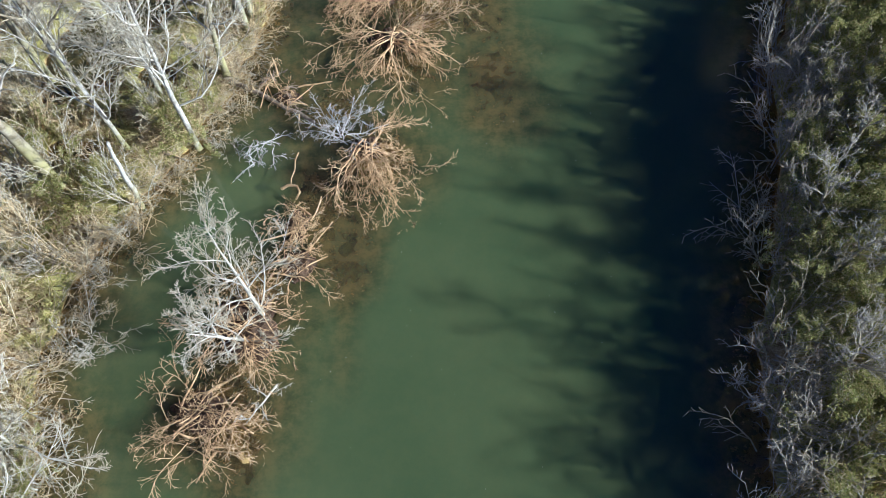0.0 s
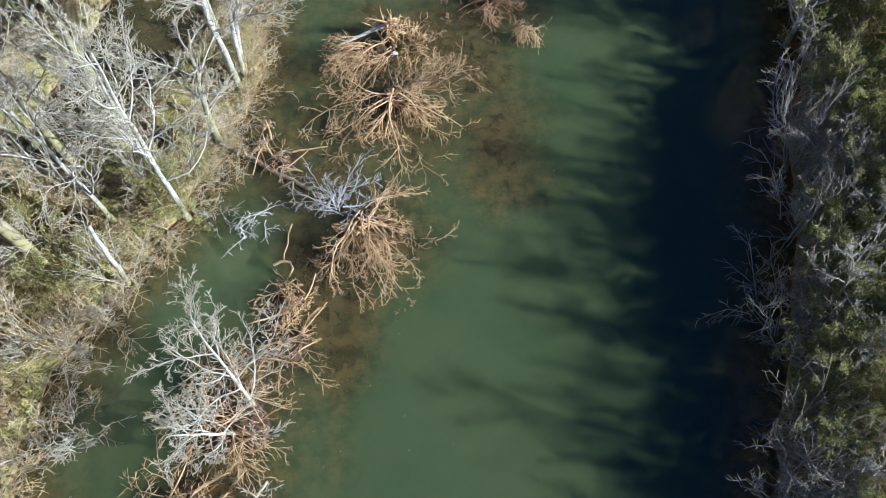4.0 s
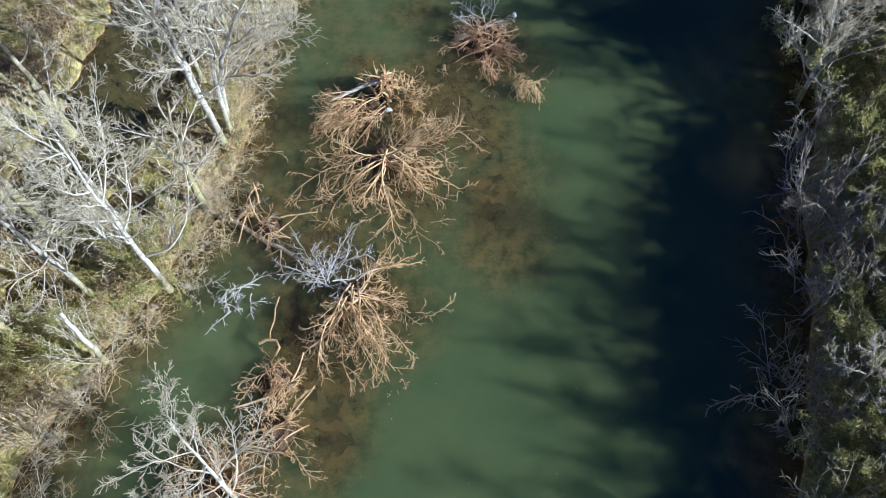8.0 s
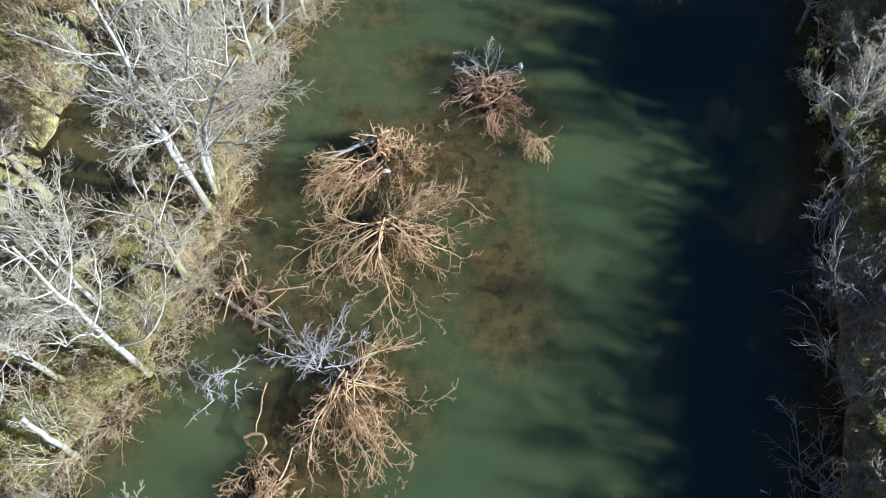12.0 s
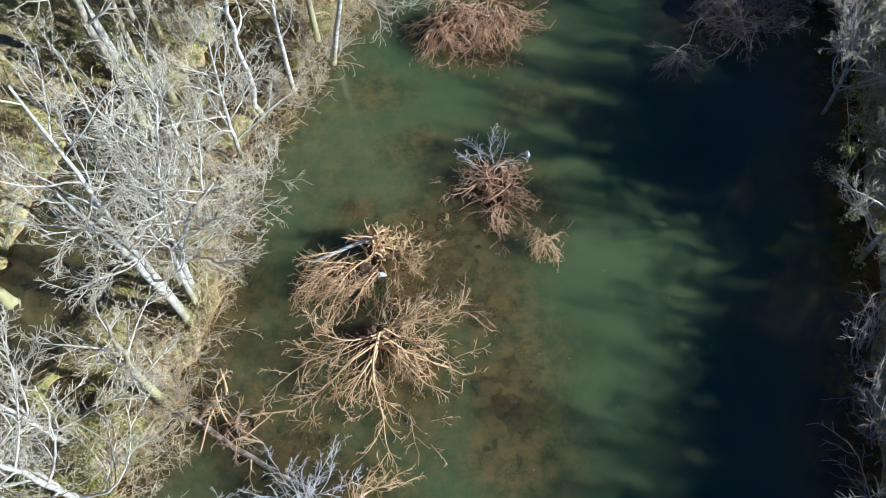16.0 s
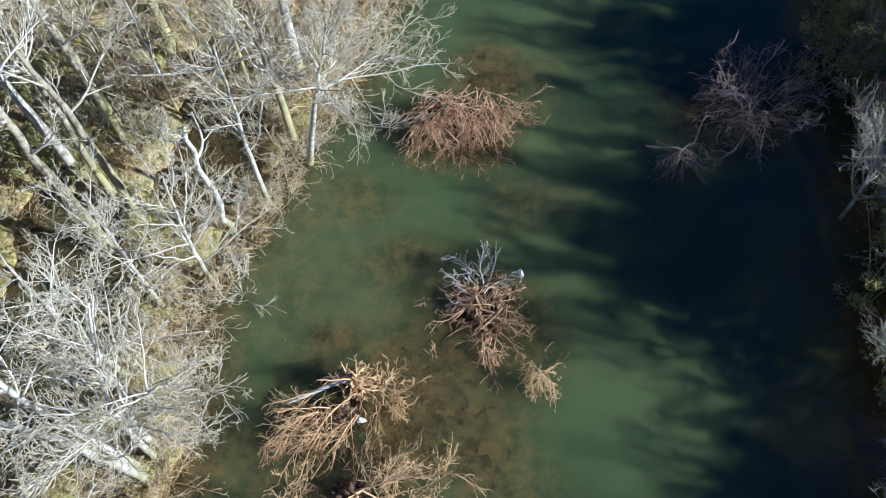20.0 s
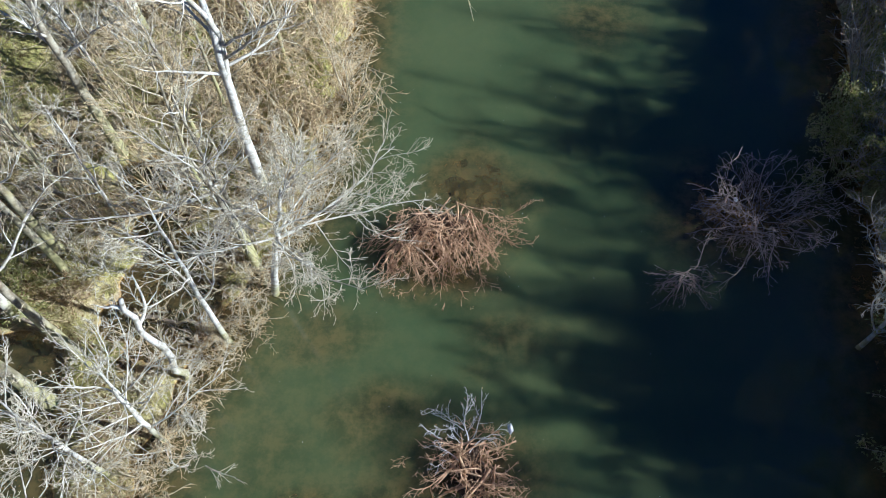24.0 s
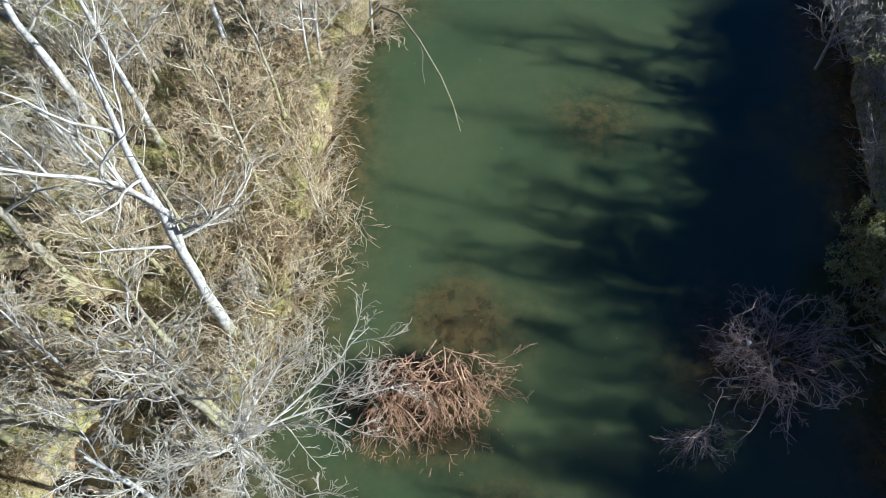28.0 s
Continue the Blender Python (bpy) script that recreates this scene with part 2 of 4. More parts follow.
def to_line(x, y, pts):
    best = np.full(np.shape(x), 1e9)
    for (ax, ay), (bx, by) in zip(pts, pts[1:]):
        s = np.clip(((x - ax) * (bx - ax) + (y - ay) * (by - ay)) / ((bx - ax) ** 2 + (by - ay) ** 2), 0, 1)
        best = np.minimum(best, np.hypot(x - ax - s * (bx - ax), y - ay - s * (by - ay)))
    return best


def height(x, y):
    """The height of the ground, with the water's surface at 0."""
    x, y = np.asarray(x, float), np.asarray(y, float)
    wob = rough(x, y, 3.5, 3)
    dl = np.interp(y, LEFT_Y, LEFT_X) - x + wob * 1.6 + rough(x, y, 5.5, 5) * 1.6 + rough(x, y, 1.2, 6) * 0.7
    dr = x - np.interp(y, RIGHT_Y, RIGHT_X) + wob * 1.6
    inside = np.minimum(-dl, -dr)
    bed = -0.25 - 1.7 * smooth(inside / 5.0) + rough(x, y, 4, 9) * 0.25
    sx, sy = x + rough(x, y, 3.0, 14) * 2.6 + rough(x, y, 0.9, 15) * 0.7, y + rough(x, y, 3.0, 16) * 3.2 + rough(x, y, 0.9, 17) * 0.9
    for bx, by, rx, ry, top in BARS:
        q = ((sx - bx) / rx) ** 2 + ((sy - by) / ry) ** 2
        bed = np.maximum(bed, top - 0.38 * q + rough(x, y, 1.3, 12) * 0.26)
    bed = np.minimum(bed, -0.035 + 0.05 * smooth(1 - np.hypot(x + 8.7, y - 5.9) / 1.1) + 0.05 * smooth(1 - np.hypot(x - 2.1, y - 54.2) / 0.9))
    left = 0.02 + 0.5 * smooth(dl / 2.2) + rough(x, y, 5, 21) * 0.55 + rough(x, y, 1.3, 23) * 0.22
    left = left + 1.1 * smooth((-x - 20.5) / 6) + 0.35 * smooth((y - 58) / 5)
    creek = to_line(x, y, CREEK) + wob * 1.8 + rough(x, y, 1.1, 41) * 1.2
    left = left - 1.0 * smooth((4.5 - creek) / 3.0)
    for px_, py_, rx, ry in POOLS:
        q = ((x - px_) / rx) ** 2 + ((y - py_) / ry) ** 2
        left = left - 0.75 * smooth((1.5 - q + wob + rough(x, y, 0.9, 43) * 1.1) / 1.5)
    right = (1.3 + 0.9 * smooth((y - 9) / 9)) * smooth(dr / 3.6) + (0.3 + 1.2 * smooth((y - 15) / 8)) * smooth((dr - 3) / 6) + rough(x, y, 4, 31) * 0.6
    z = np.where(dl > 0, np.maximum(left, -0.32), bed)
    edge = smooth(dl / 1.7)
    z = np.where(dl > 0, bed * (1 - edge) + z * edge, z)
    edge = smooth(dr / 1.2)
    z = np.where(dr > 0, bed * (1 - edge) + right * edge, z)
    return z


def ground_z(x, y):
    return float(height(np.array([x]), np.array([y]))[0])


def mesh_from(name, co, loops, starts, totals, smooth_faces=True):
    me = bpy.data.meshes.new(name)
    me.vertices.add(len(co))
    me.vertices.foreach_set("co", np.ascontiguousarray(co, np.float32).ravel())
    me.loops.add(len(loops))
    me.loops.foreach_set("vertex_index", np.ascontiguousarray(loops, np.int32))
    me.polygons.add(len(starts))
    me.polygons.foreach_set("loop_start", np.ascontiguousarray(starts, np.int32))
    me.polygons.foreach_set("loop_total", np.ascontiguousarray(totals, np.int32))
    me.polygons.foreach_set("use_smooth", np.full(len(starts), smooth_faces))
    me.update(calc_edges=True)
    return me


def quads_mesh(name, co, quads, smooth_faces=True):
    n = len(quads)
    return mesh_from(name, co, np.asarray(quads).ravel(), np.arange(n) * 4, np.full(n, 4), smooth_faces)


def sheet(name, xs, ys, zfun):
    gx, gy = np.meshgrid(xs, ys)
    z = zfun(gx, gy)
    co = np.stack([gx.ravel(), gy.ravel(), z.ravel()], 1)
    i = np.arange(len(xs) * len(ys)).reshape(len(ys), len(xs))
    q = np.stack([i[:-1, :-1], i[:-1, 1:], i[1:, 1:], i[1:, :-1]], -1).reshape(-1, 4)
    return quads_mesh(name, co, q)


def spaced(lo, hi, step, far):
    mid = np.arange(lo, hi + step, step)
    out = step * 1.5 ** np.arange(1, 40)
    grow = np.cumsum(out)
    grow = grow[grow < far]
    return np.concatenate([lo - grow[::-1], mid, mid[-1] + grow])


XS, YS = spaced(-32, 36, 0.3, 2500), spaced(-2, 90, 0.3, 2500)
ground = new("ground", sheet("ground", XS, YS, height))
ground.data.materials.append(ground_material())
tagged(ground, "river bed and low banks of silt, moss and leaf litter", "ground", kind="structure")
WX, WY = spaced(-32, 36, 0.5, 2500), spaced(-2, 90, 0.5, 2500)
water = new("water", sheet("water", WX, WY, lambda x, y: x * 0))
gx, gy = np.meshgrid(WX, WY)
depth = water.data.attributes.new("depth", "FLOAT", "POINT")
depth.data.foreach_set("value", np.maximum(0, -height(gx, gy)).ravel().astype(np.float32))
water.data.materials.append(water_material())
tagged(water, "slow murky olive-green river water over brown shallows", "river", kind="structure")


# ---- branches ----
def tubes(name, branches):
    """One mesh of tapered tubes; a branch is (points, first radius, last radius, sides)."""
    groups = {}
    for pts, r0, r1, sides in branches:
        groups.setdefault((len(pts), sides), []).append((pts, r0, r1))
    cos_, loops, starts, totals, base, at = [], [], [], [], 0, 0
    for (n, s), items in groups.items():
        p = np.array([[tuple(v) for v in it[0]] for it in items])
        k = np.linspace(0, 1, n)[None, :]
        r = np.array([[it[1]] for it in items]) * (1 - k) + np.array([[it[2]] for it in items]) * k
        tan = np.gradient(p, axis=1)
        tan /= np.linalg.norm(tan, axis=2, keepdims=True) + 1e-9
        mean = tan.mean(1)
        ref = np.where(np.abs(mean[:, 2:3]) < 0.75, [[0, 0, 1.0]], [[1.0, 0, 0]])[:, None, :]
        u = np.cross(tan, ref)
        u /= np.linalg.norm(u, axis=2, keepdims=True) + 1e-9
        v = np.cross(tan, u)
        a = np.arange(s) * 2 * np.pi / s
        ring = p[:, :, None, :] + r[:, :, None, None] * (np.cos(a)[None, None, :, None] * u[:, :, None, :] + np.sin(a)[None, None, :, None] * v[:, :, None, :])
        cos_.append(ring.reshape(-1, 3))
        b = len(items)
        i = base + np.arange(b * n * s).reshape(b, n, s)
        j = np.roll(i, -1, axis=2)
        q = np.stack([i[:, :-1], j[:, :-1], j[:, 1:], i[:, 1:]], -1).reshape(-1, 4)
        loops.append(q.ravel())
        starts.append(at + np.arange(len(q)) * 4)
        totals.append(np.full(len(q), 4))
        at += len(q) * 4
        if s >= 5:
            cap = i[:, -1, :]
            loops.append(cap.ravel())
            starts.append(at + np.arange(b) * s)
            totals.append(np.full(b, s))
            at += b * s
        base += b * n * s
    return mesh_from(name, np.concatenate(cos_), np.concatenate(loops), np.concatenate(starts), np.concatenate(totals))


def part(name, me, mat, parent, label=""):
    ob = new(name, me)
    if not me.materials:
        me.materials.append(mat)
    ob.parent = parent
    if label:
        ob["label"] = label
    return ob


def thing(name, label, category, x, y, z=0.0, group=""):
    ob = new(name)
    ob.empty_display_size = 0.2
    ob.matrix_world = pose(x, y, z)
    return tagged(ob, label, category, group)


def rv(rng):
    return Vector((rng.uniform(-1, 1), rng.uniform(-1, 1), rng.uniform(-1, 1)))


def curve_pts(p, d, length, n, wander, pull, rng, floor=None):
    pts, d, step = [p.copy()], d.normalized(), length / (n - 1)
    p = p.copy()
    for _ in range(n - 1):
        d = (d + rv(rng) * wander + Vector((0, 0, pull))).normalized()
        p = p + d * step
        if floor is not None and p.z < floor:
            p.z = floor + rng.uniform(-0.05, 0.03)
            d.z = abs(d.z) * 0.2
        pts.append(p.copy())
    return pts


def side_way(d, angle, rng):
    axis = d.cross(rv(rng))
    if axis.length < 1e-4:
        axis = Vector((1, 0, 0))
    turn = Matrix.Rotation(angle, 3, axis.normalized())
    return turn @ d


def branch(levels, p, d, length, r, lvl, kids, rng, wander=0.22, pull=0.05, ratio=0.45, thin=0.012, floor=None, angle=0.85):
    """Grow one branch with its side branches into levels[lvl], levels[lvl + 1], ..."""
    n = (8, 5, 4, 3)[min(lvl, 3)]
    pts = curve_pts(p, d, length, n, wander, pull, rng, floor)
    levels[lvl].append((pts, r, max(thin * 0.6, r * 0.25), (6, 4, 3, 3)[min(lvl, 3)]))
    if lvl >= len(kids):
        return
    for i in range(kids[lvl]):
        s = (i + rng.uniform(0.3, 1.0)) / kids[lvl] * 0.8 + 0.18
        f = s * (n - 1)
        k = min(int(f), n - 2)
        q = pts[k].lerp(pts[k + 1], f - k)
        w = side_way((pts[k + 1] - pts[k]).normalized(), angle * rng.uniform(0.6, 1.25), rng)
        branch(levels, q, w, length * ratio * rng.uniform(0.6, 1.2) * (1.15 - 0.55 * s), max(thin, r * 0.5 * (1.1 - 0.5 * s)), lvl + 1, kids, rng, wander * 1.1, pull, ratio, thin, floor, angle)


def tree(label, x, y, h, r, lean=(0, 0), limbs=8, fork=0.3, spread=0.42, mats=None, seed=0, bias=(0, 0), kids=(7, 6, 3), bend=2.0, flat=0.6, name="tree", big=(), pull=0.05):
    """A bare tree: trunk, limbs with their twigs. big: extra limbs as (height share, way, length)."""
    mats = mats or (BARK_WHITE, LIMB_WHITE, TWIG_GREY)
    rng = random.Random(seed * 7919 + 13)
    z = max(-0.3, ground_z(x, y)) - 0.1
    root = thing(name, label, "tree", x, y, z)
    n = 12
    pts = []
    for i in range(n):
        s = i / (n - 1)
        w = 0.10 * r * 14 * math.sin(s * 3.0) * s
        pts.append(Vector((lean[0] * s ** bend + rng.uniform(-w, w) * 0.5, lean[1] * s ** bend + rng.uniform(-w, w) * 0.5, h * s)))
    flare = [Vector((0, 0, -0.1)), Vector((0, 0, 0.12)), pts[1] * 0.35, pts[1] * 0.7]
    part("trunk", tubes("trunk", [(flare, r * 1.55, r * 1.02, 9), (pts, r * 1.05, r * 0.22, 9)]), mats[0], root)
    todo = []
    for i in range(limbs):
        s = fork + (0.98 - fork) * (i + rng.uniform(0, 0.8)) / limbs
        a = i * 2.4 + rng.uniform(-0.5, 0.5)
        todo.append((s, Vector((math.cos(a) + bias[0], math.sin(a) + bias[1], flat + 0.7 * s)), h * spread * rng.uniform(0.75, 1.2) * (1.2 - 0.65 * s)))
    thick = {}
    for s, w, length, *rad in big:
        if rad:
            thick[len(todo)] = rad[0]
        todo.append((s, Vector(w), length))
    for i, (s, w, length) in enumerate(todo):
        f = s * (n - 1)
        k = min(int(f), n - 2)
        q = pts[k].lerp(pts[k + 1], f - k)
        levels = [[], [], [], []]
        branch(levels, q, w, length, thick.get(i, r * (1 - 0.75 * s) * 0.38 + 0.013), 0, kids, rng, 0.27, pull, 0.46, angle=0.78)
        limb = part("limb", tubes("limb", levels[0] + levels[1]), mats[1], root)
        tagged(part("spray", tubes("spray", levels[2] + levels[3]), mats[2], limb), kind="stuff")
    return root


def snag(label, x, y, h, r, lean=(0, 0), seed=0, mat=None, stubs=(), twist=0.12, z=None):
    """A dead broken-off trunk with the stubs of its limbs."""
    rng = random.Random(seed + 501)
    z = max(-0.3, ground_z(x, y)) - 0.1 if z is None else z
    root = thing("dead_tree", label, "tree", x, y, z)
    pts = [Vector((lean[0] * s + rng.uniform(-twist, twist), lean[1] * s + rng.uniform(-twist, twist), h * s)) for s in (0, 0.1, 0.2, 0.32, 0.45, 0.58, 0.7, 0.82, 0.92, 1)]
    part("trunk", tubes("trunk", [(pts, r * 1.15, r * 0.55, 9)]), mat or BARK_WHITE, root)
    for s, w, length in stubs:
        f = s * 9
        k = min(int(f), 8)
        levels = [[], [], [], []]
        branch(levels, pts[k].lerp(pts[k + 1], f - k), Vector(w), length, r * 0.55, 0, (3,), rng, 0.3, 0.03, 0.3)
        part("limb", tubes("limb", levels[0] + levels[1]), mat or LIMB_WHITE, root)
    return root


def shrub(name, label, x, y, z, radius, tall, canes, mats, seed, kids=(5, 2), pull=0.0, droop=0.0, thin=0.0125, r=0.025, leaves=0, leaf_mat=None, leaf=0.09, category="shrub", group="", lead=8):
    """A many-stemmed shrub; its canes rise from the foot, arch out and end in twigs."""
    rng = random.Random(seed * 31 + 7)
    root = thing(name, label, category, x, y, z, group)
    fine, spots = [], []
    for i in range(canes):
        levels = [[], [], [], []]
        a, q = rng.uniform(0, 6.283), math.sqrt(rng.random())
        p = Vector((math.cos(a) * q * radius * 0.45, math.sin(a) * q * radius * 0.45, -0.1))
        a += rng.gauss(0, 0.5)
        d = Vector((math.cos(a) * q * radius, math.sin(a) * q * radius, tall * rng.uniform(0.6, 1.2)))
        branch(levels, p, d, d.length * rng.uniform(0.75, 1.1), r * rng.uniform(0.6, 1.2), 1, (0, *kids), rng, 0.26, pull - droop, 0.45, thin)
        if i < lead:
            part("cane", tubes("cane", levels[1] + levels[2]), mats[0], root)
        else:
            fine += levels[1] + levels[2]
        fine += levels[3]
        spots += [v for b in levels[2] + levels[3] for v in b[0][1:]]
    tagged(part("crown", tubes("crown", fine), mats[1], root), kind="stuff")
    if leaves:
        tagged(part("foliage", leaf_mesh([tuple(v + rv(rng) * 0.15) for v in rng.choices(spots, k=leaves)], leaf, seed), leaf_mat or LEAF_GREEN, root), kind="stuff")
    return root


def leaf_mesh(spots, size, seed):
    """Small folded leaves, each of two quads' worth of blade, turned at random."""
    g = np.random.default_rng(seed)
    p = np.array(spots, float)
    n = len(p)
    u = g.normal(size=(n, 3))
    u /= np.linalg.norm(u, axis=1, keepdims=True)
    v = np.cross(u, g.normal(size=(n, 3)))
    v /= np.linalg.norm(v, axis=1, keepdims=True)
    w = np.cross(u, v)
    s = size * g.uniform(0.6, 1.3, (n, 1))
    co = np.stack([p - u * s, p + v * s * 0.5 + w * s * 0.15, p + u * s, p - v * s * 0.5 + w * s * 0.15], 1).reshape(-1, 3)
    i = np.arange(n)[:, None] * 4
    return quads_mesh("leaves", co, i + np.array([[0, 1, 2, 3]]), False)


def core_mesh(size, seed):
    """A ragged solid mound that casts dense shade; size: its offset and half lengths."""
    bm = bmesh.new()
    bmesh.ops.create_icosphere(bm, subdivisions=4, radius=1)
    for v in bm.verts:
        k = 1 + 0.45 * noise.noise(v.co * 1.6 + Vector((seed, 0, 0))) + 0.3 * noise.noise(v.co * 5 + Vector((0, seed, 0))) + 0.15 * noise.noise(v.co * 13)
        v.co = Vector((v.co.x * size[3] * k + size[0], v.co.y * size[4] * k + size[1], v.co.z * size[5] * k + size[2]))
    me = bpy.data.meshes.new("matted_core")
    bm.to_mesh(me)
    bm.free()
    return me


def heap(label, x, y, radius, tall, canes, mats, seed, way=None, width=3.14, r=0.028, kids=(6, 3), thin=0.0125, droop=0.16, inner=0.45, name="driftwood_heap", extra=0, z=0.0, wander=0.28, core=None, stretch=(1, 1)):
    """Flood wrack: broken branches hung over a core, drooping outwards to the water."""
    rng = random.Random(seed * 17 + 3)
    root = thing(name, label, "driftwood", x, y, z)
    # Added dark core: fills the heap's gaps and casts a dense shadow.
    if core:
        part("matted_core", core_mesh(core, seed), SHADOW_CORE, root, "dark solid core added to deepen the heap's shade")
    ends = []
    for _ in range(canes):
        levels = [[], [], [], []]
        a = (rng.uniform(-1, 1) * width) + (way if way is not None else 0)
        q = math.sqrt(rng.random()) * inner * radius
        b = rng.uniform(0, 6.283)
        p = Vector((math.cos(b) * q * stretch[0], math.sin(b) * q * stretch[1], tall * rng.uniform(0.15, 1.0) * (1 - 0.5 * q / radius)))
        a += rng.gauss(0, 0.35)
        d = Vector((math.cos(a), math.sin(a), rng.uniform(-0.3, 0.8)))
        branch(levels, p, d, radius * rng.uniform(0.45, 1.15), r * rng.uniform(0.4, 1.4), 0, kids, rng, wander, -droop, 0.42, thin, -0.05)
        ends += levels[1] + levels[2]
        part("branch", tubes("branch", levels[0] + levels[1] + levels[2] + levels[3]), mats[0] if rng.random() < 0.6 else mats[1], root)
    tips = [b[0][-1] for b in ends]
    if len(tips) > 60:
        tagged(part("foliage", leaf_mesh([tuple(v + rv(rng) * 0.05) for v in rng.choices(tips, k=6 * canes)], 0.055, seed), LEAF_DRY, root, "dry brown leaves caught on twigs"), kind="stuff")
    for _ in range(extra):
        a = rng.uniform(0, 6.283)
        p = Vector((rng.uniform(-1, 1) * radius * 0.45, rng.uniform(-1, 1) * radius * 0.45, rng.uniform(0.05, tall * 0.6)))
        lg = (curve_pts(p, Vector((math.cos(a), math.sin(a), rng.uniform(-0.2, 0.3))), rng.uniform(0.8, 2.2), 6, 0.15, 0, rng, 0), rng.uniform(0.04, 0.08), 0.03, 6)
        part("log", tubes("log", [lg]), mats[0], root)
    return root


# ---- trees of the wooded bank ----
WHITE = (BARK_WHITE, LIMB_WHITE, TWIG_PALE)
MOSSY = (BARK_MOSSY, LIMB_WHITE, TWIG_GREY)
PLAIN = (BARK_MOSSY, TWIG_GREY, TWIG_TAN)
W_LABEL = "bare pale-barked sycamore on the muddy river bank"
M_LABEL = "bare tree with a mossy yellow-green trunk on the bank"
P_LABEL = "slim bare tree with brownish twigs in the flooded wood"

tree(W_LABEL, -13.5, 22.5, 12.5, 0.17, (0.3, 0.2), 11, 0.3, 0.46, WHITE, 1, kids=(9, 8, 3))
tree(M_LABEL, -20.4, 19.9, 13, 0.36, (-0.8, -0.8), 7, 0.45, 0.4, MOSSY, 2)
tree(M_LABEL, -20.7, 32.1, 12, 0.2, (-0.3, 0.2), 7, 0.45, 0.4, MOSSY, 3)
tree(M_LABEL, -22.9, 27.3, 13, 0.24, (0.2, 0.2), 7, 0.45, 0.38, MOSSY, 4)
tree(W_LABEL, -12.1, 31.3, 15.5, 0.17, (0.1, 0.1), 8, 0.4, 0.36, WHITE, 5)
tree("pale sycamore forked low over a grassy spit", -11.8, 30.9, 11.5, 0.21, (-0.6, -0.4), 8, 0.4, 0.45, WHITE, 6, kids=(8, 7, 3))
tree("spreading white-limbed sycamore on the grassy spit", -11.7, 32.3, 11.0, 0.2, (4.0, -0.9), 13, 0.33, 0.55, WHITE, 7, kids=(9, 8, 4), big=[(0.55, (1, 0.15, 0.35), 5.0), (0.4, (1, -0.1, 0.3), 4.5)])
tree("bare grey tree leaning out over the shallows", -11.6, 31.8, 13, 0.15, (2.4, 1.4), 9, 0.35, 0.42, WHITE, 8)
tree(M_LABEL, -12.5, 27.3, 8.0, 0.2, (0.8, 0.4), 9, 0.3, 0.45, MOSSY, 9)
tree(W_LABEL, -17.1, 22.0, 11, 0.14, (-0.3, -0.3), 13, 0.22, 0.5, WHITE, 10, kids=(9, 8, 3))
tree(P_LABEL, -15.5, 25.0, 10, 0.12, (0.3, 0.2), 12, 0.22, 0.5, WHITE, 11, kids=(9, 8, 3))
tree("bare white-limbed tree at the water's edge", -8.5, 45.1, 11.5, 0.15, (0.3, 0.0), 9, 0.4, 0.42, WHITE, 12, bias=(0.2, 0))
tree(W_LABEL, -7.6, 49.4, 12, 0.17, (-0.4, 0.2), 8, 0.35, 0.36, MOSSY, 13)
tree("white sycamore leaning out over the river", -6.6, 47.7, 12.5, 0.19, (2.9, -2.4), 8, 0.5, 0.42, WHITE, 14, bend=1.1, bias=(0.4, -0.1), kids=(10, 8, 3), big=[(0.62, (1, 0.75, -0.2), 6.6), (0.62, (1, 0.4, -0.25), 6.2), (0.6, (0.75, -0.45, -0.3), 5.0), (0.6, (0.3, 1, 0.1), 5.0), (0.64, (-0.8, -0.5, 0.2), 5.0)])
tree("thick mossy old tree beside the side channel", -16.3, 42.4, 15, 0.32, (0.4, 0.3), 7, 0.5, 0.35, MOSSY, 15)
tree(M_LABEL, -15.2, 44.5, 14, 0.24, (-0.2, 0), 7, 0.5, 0.36, MOSSY, 16)
tree(M_LABEL, -16.8, 45.6, 14, 0.2, (0.8, 0.5), 7, 0.5, 0.36, MOSSY, 17)
tree(M_LABEL, -16.5, 48.6, 14, 0.2, (-0.3, -0.2), 7, 0.5, 0.36, MOSSY, 18)
tree(M_LABEL, -17.4, 50.0, 14, 0.24, (-0.2, 0), 7, 0.5, 0.36, MOSSY, 19)
tree(W_LABEL, -18.5, 46.5, 15, 0.28, (-0.2, -0.3), 7, 0.5, 0.36, WHITE, 20)
tree(W_LABEL, -22.6, 51.2, 13, 0.22, (0.2, 0.1), 7, 0.4, 0.36, WHITE, 21)
tree(M_LABEL, -15.7, 56.4, 14, 0.3, (0, 0), 8, 0.45, 0.36, MOSSY, 22)
tree(W_LABEL, -10.8, 40.5, 9, 0.13, (0.6, 0.2), 14, 0.2, 0.5, WHITE, 23)
tree(P_LABEL, -12.8, 39.0, 9.5, 0.12, (0.4, 0.2), 12, 0.2, 0.45, WHITE, 24)
tree(W_LABEL, -13.8, 35.5, 11, 0.15, (0.4, 0.1), 12, 0.25, 0.45, WHITE, 25)
tree("tall white sycamore, forked, above tan brush", -7.5, 53.4, 17.5, 0.29, (0.6, 0.3), 6, 0.52, 0.34, WHITE, 26, big=[(0.46, (0.12, 0.3, 1.0), 9.5, 0.15), (0.52, (0.9, 0.1, 0.5), 4.5, 0.08), (0.5, (-0.9, -0.25, 0.1), 3.2, 0.08)], kids=(6, 5, 3))
tree("mossy tree with white arching limbs in the flooded wood", -7.5, 49.0, 10.0, 0.22, (-0.3, -0.6), 9, 0.5, 0.45, MOSSY, 27, big=[(0.75, (-1, -0.7, 0.05), 6.5, 0.09), (0.8, (0.7, -0.8, 0.2), 4.0, 0.06)])
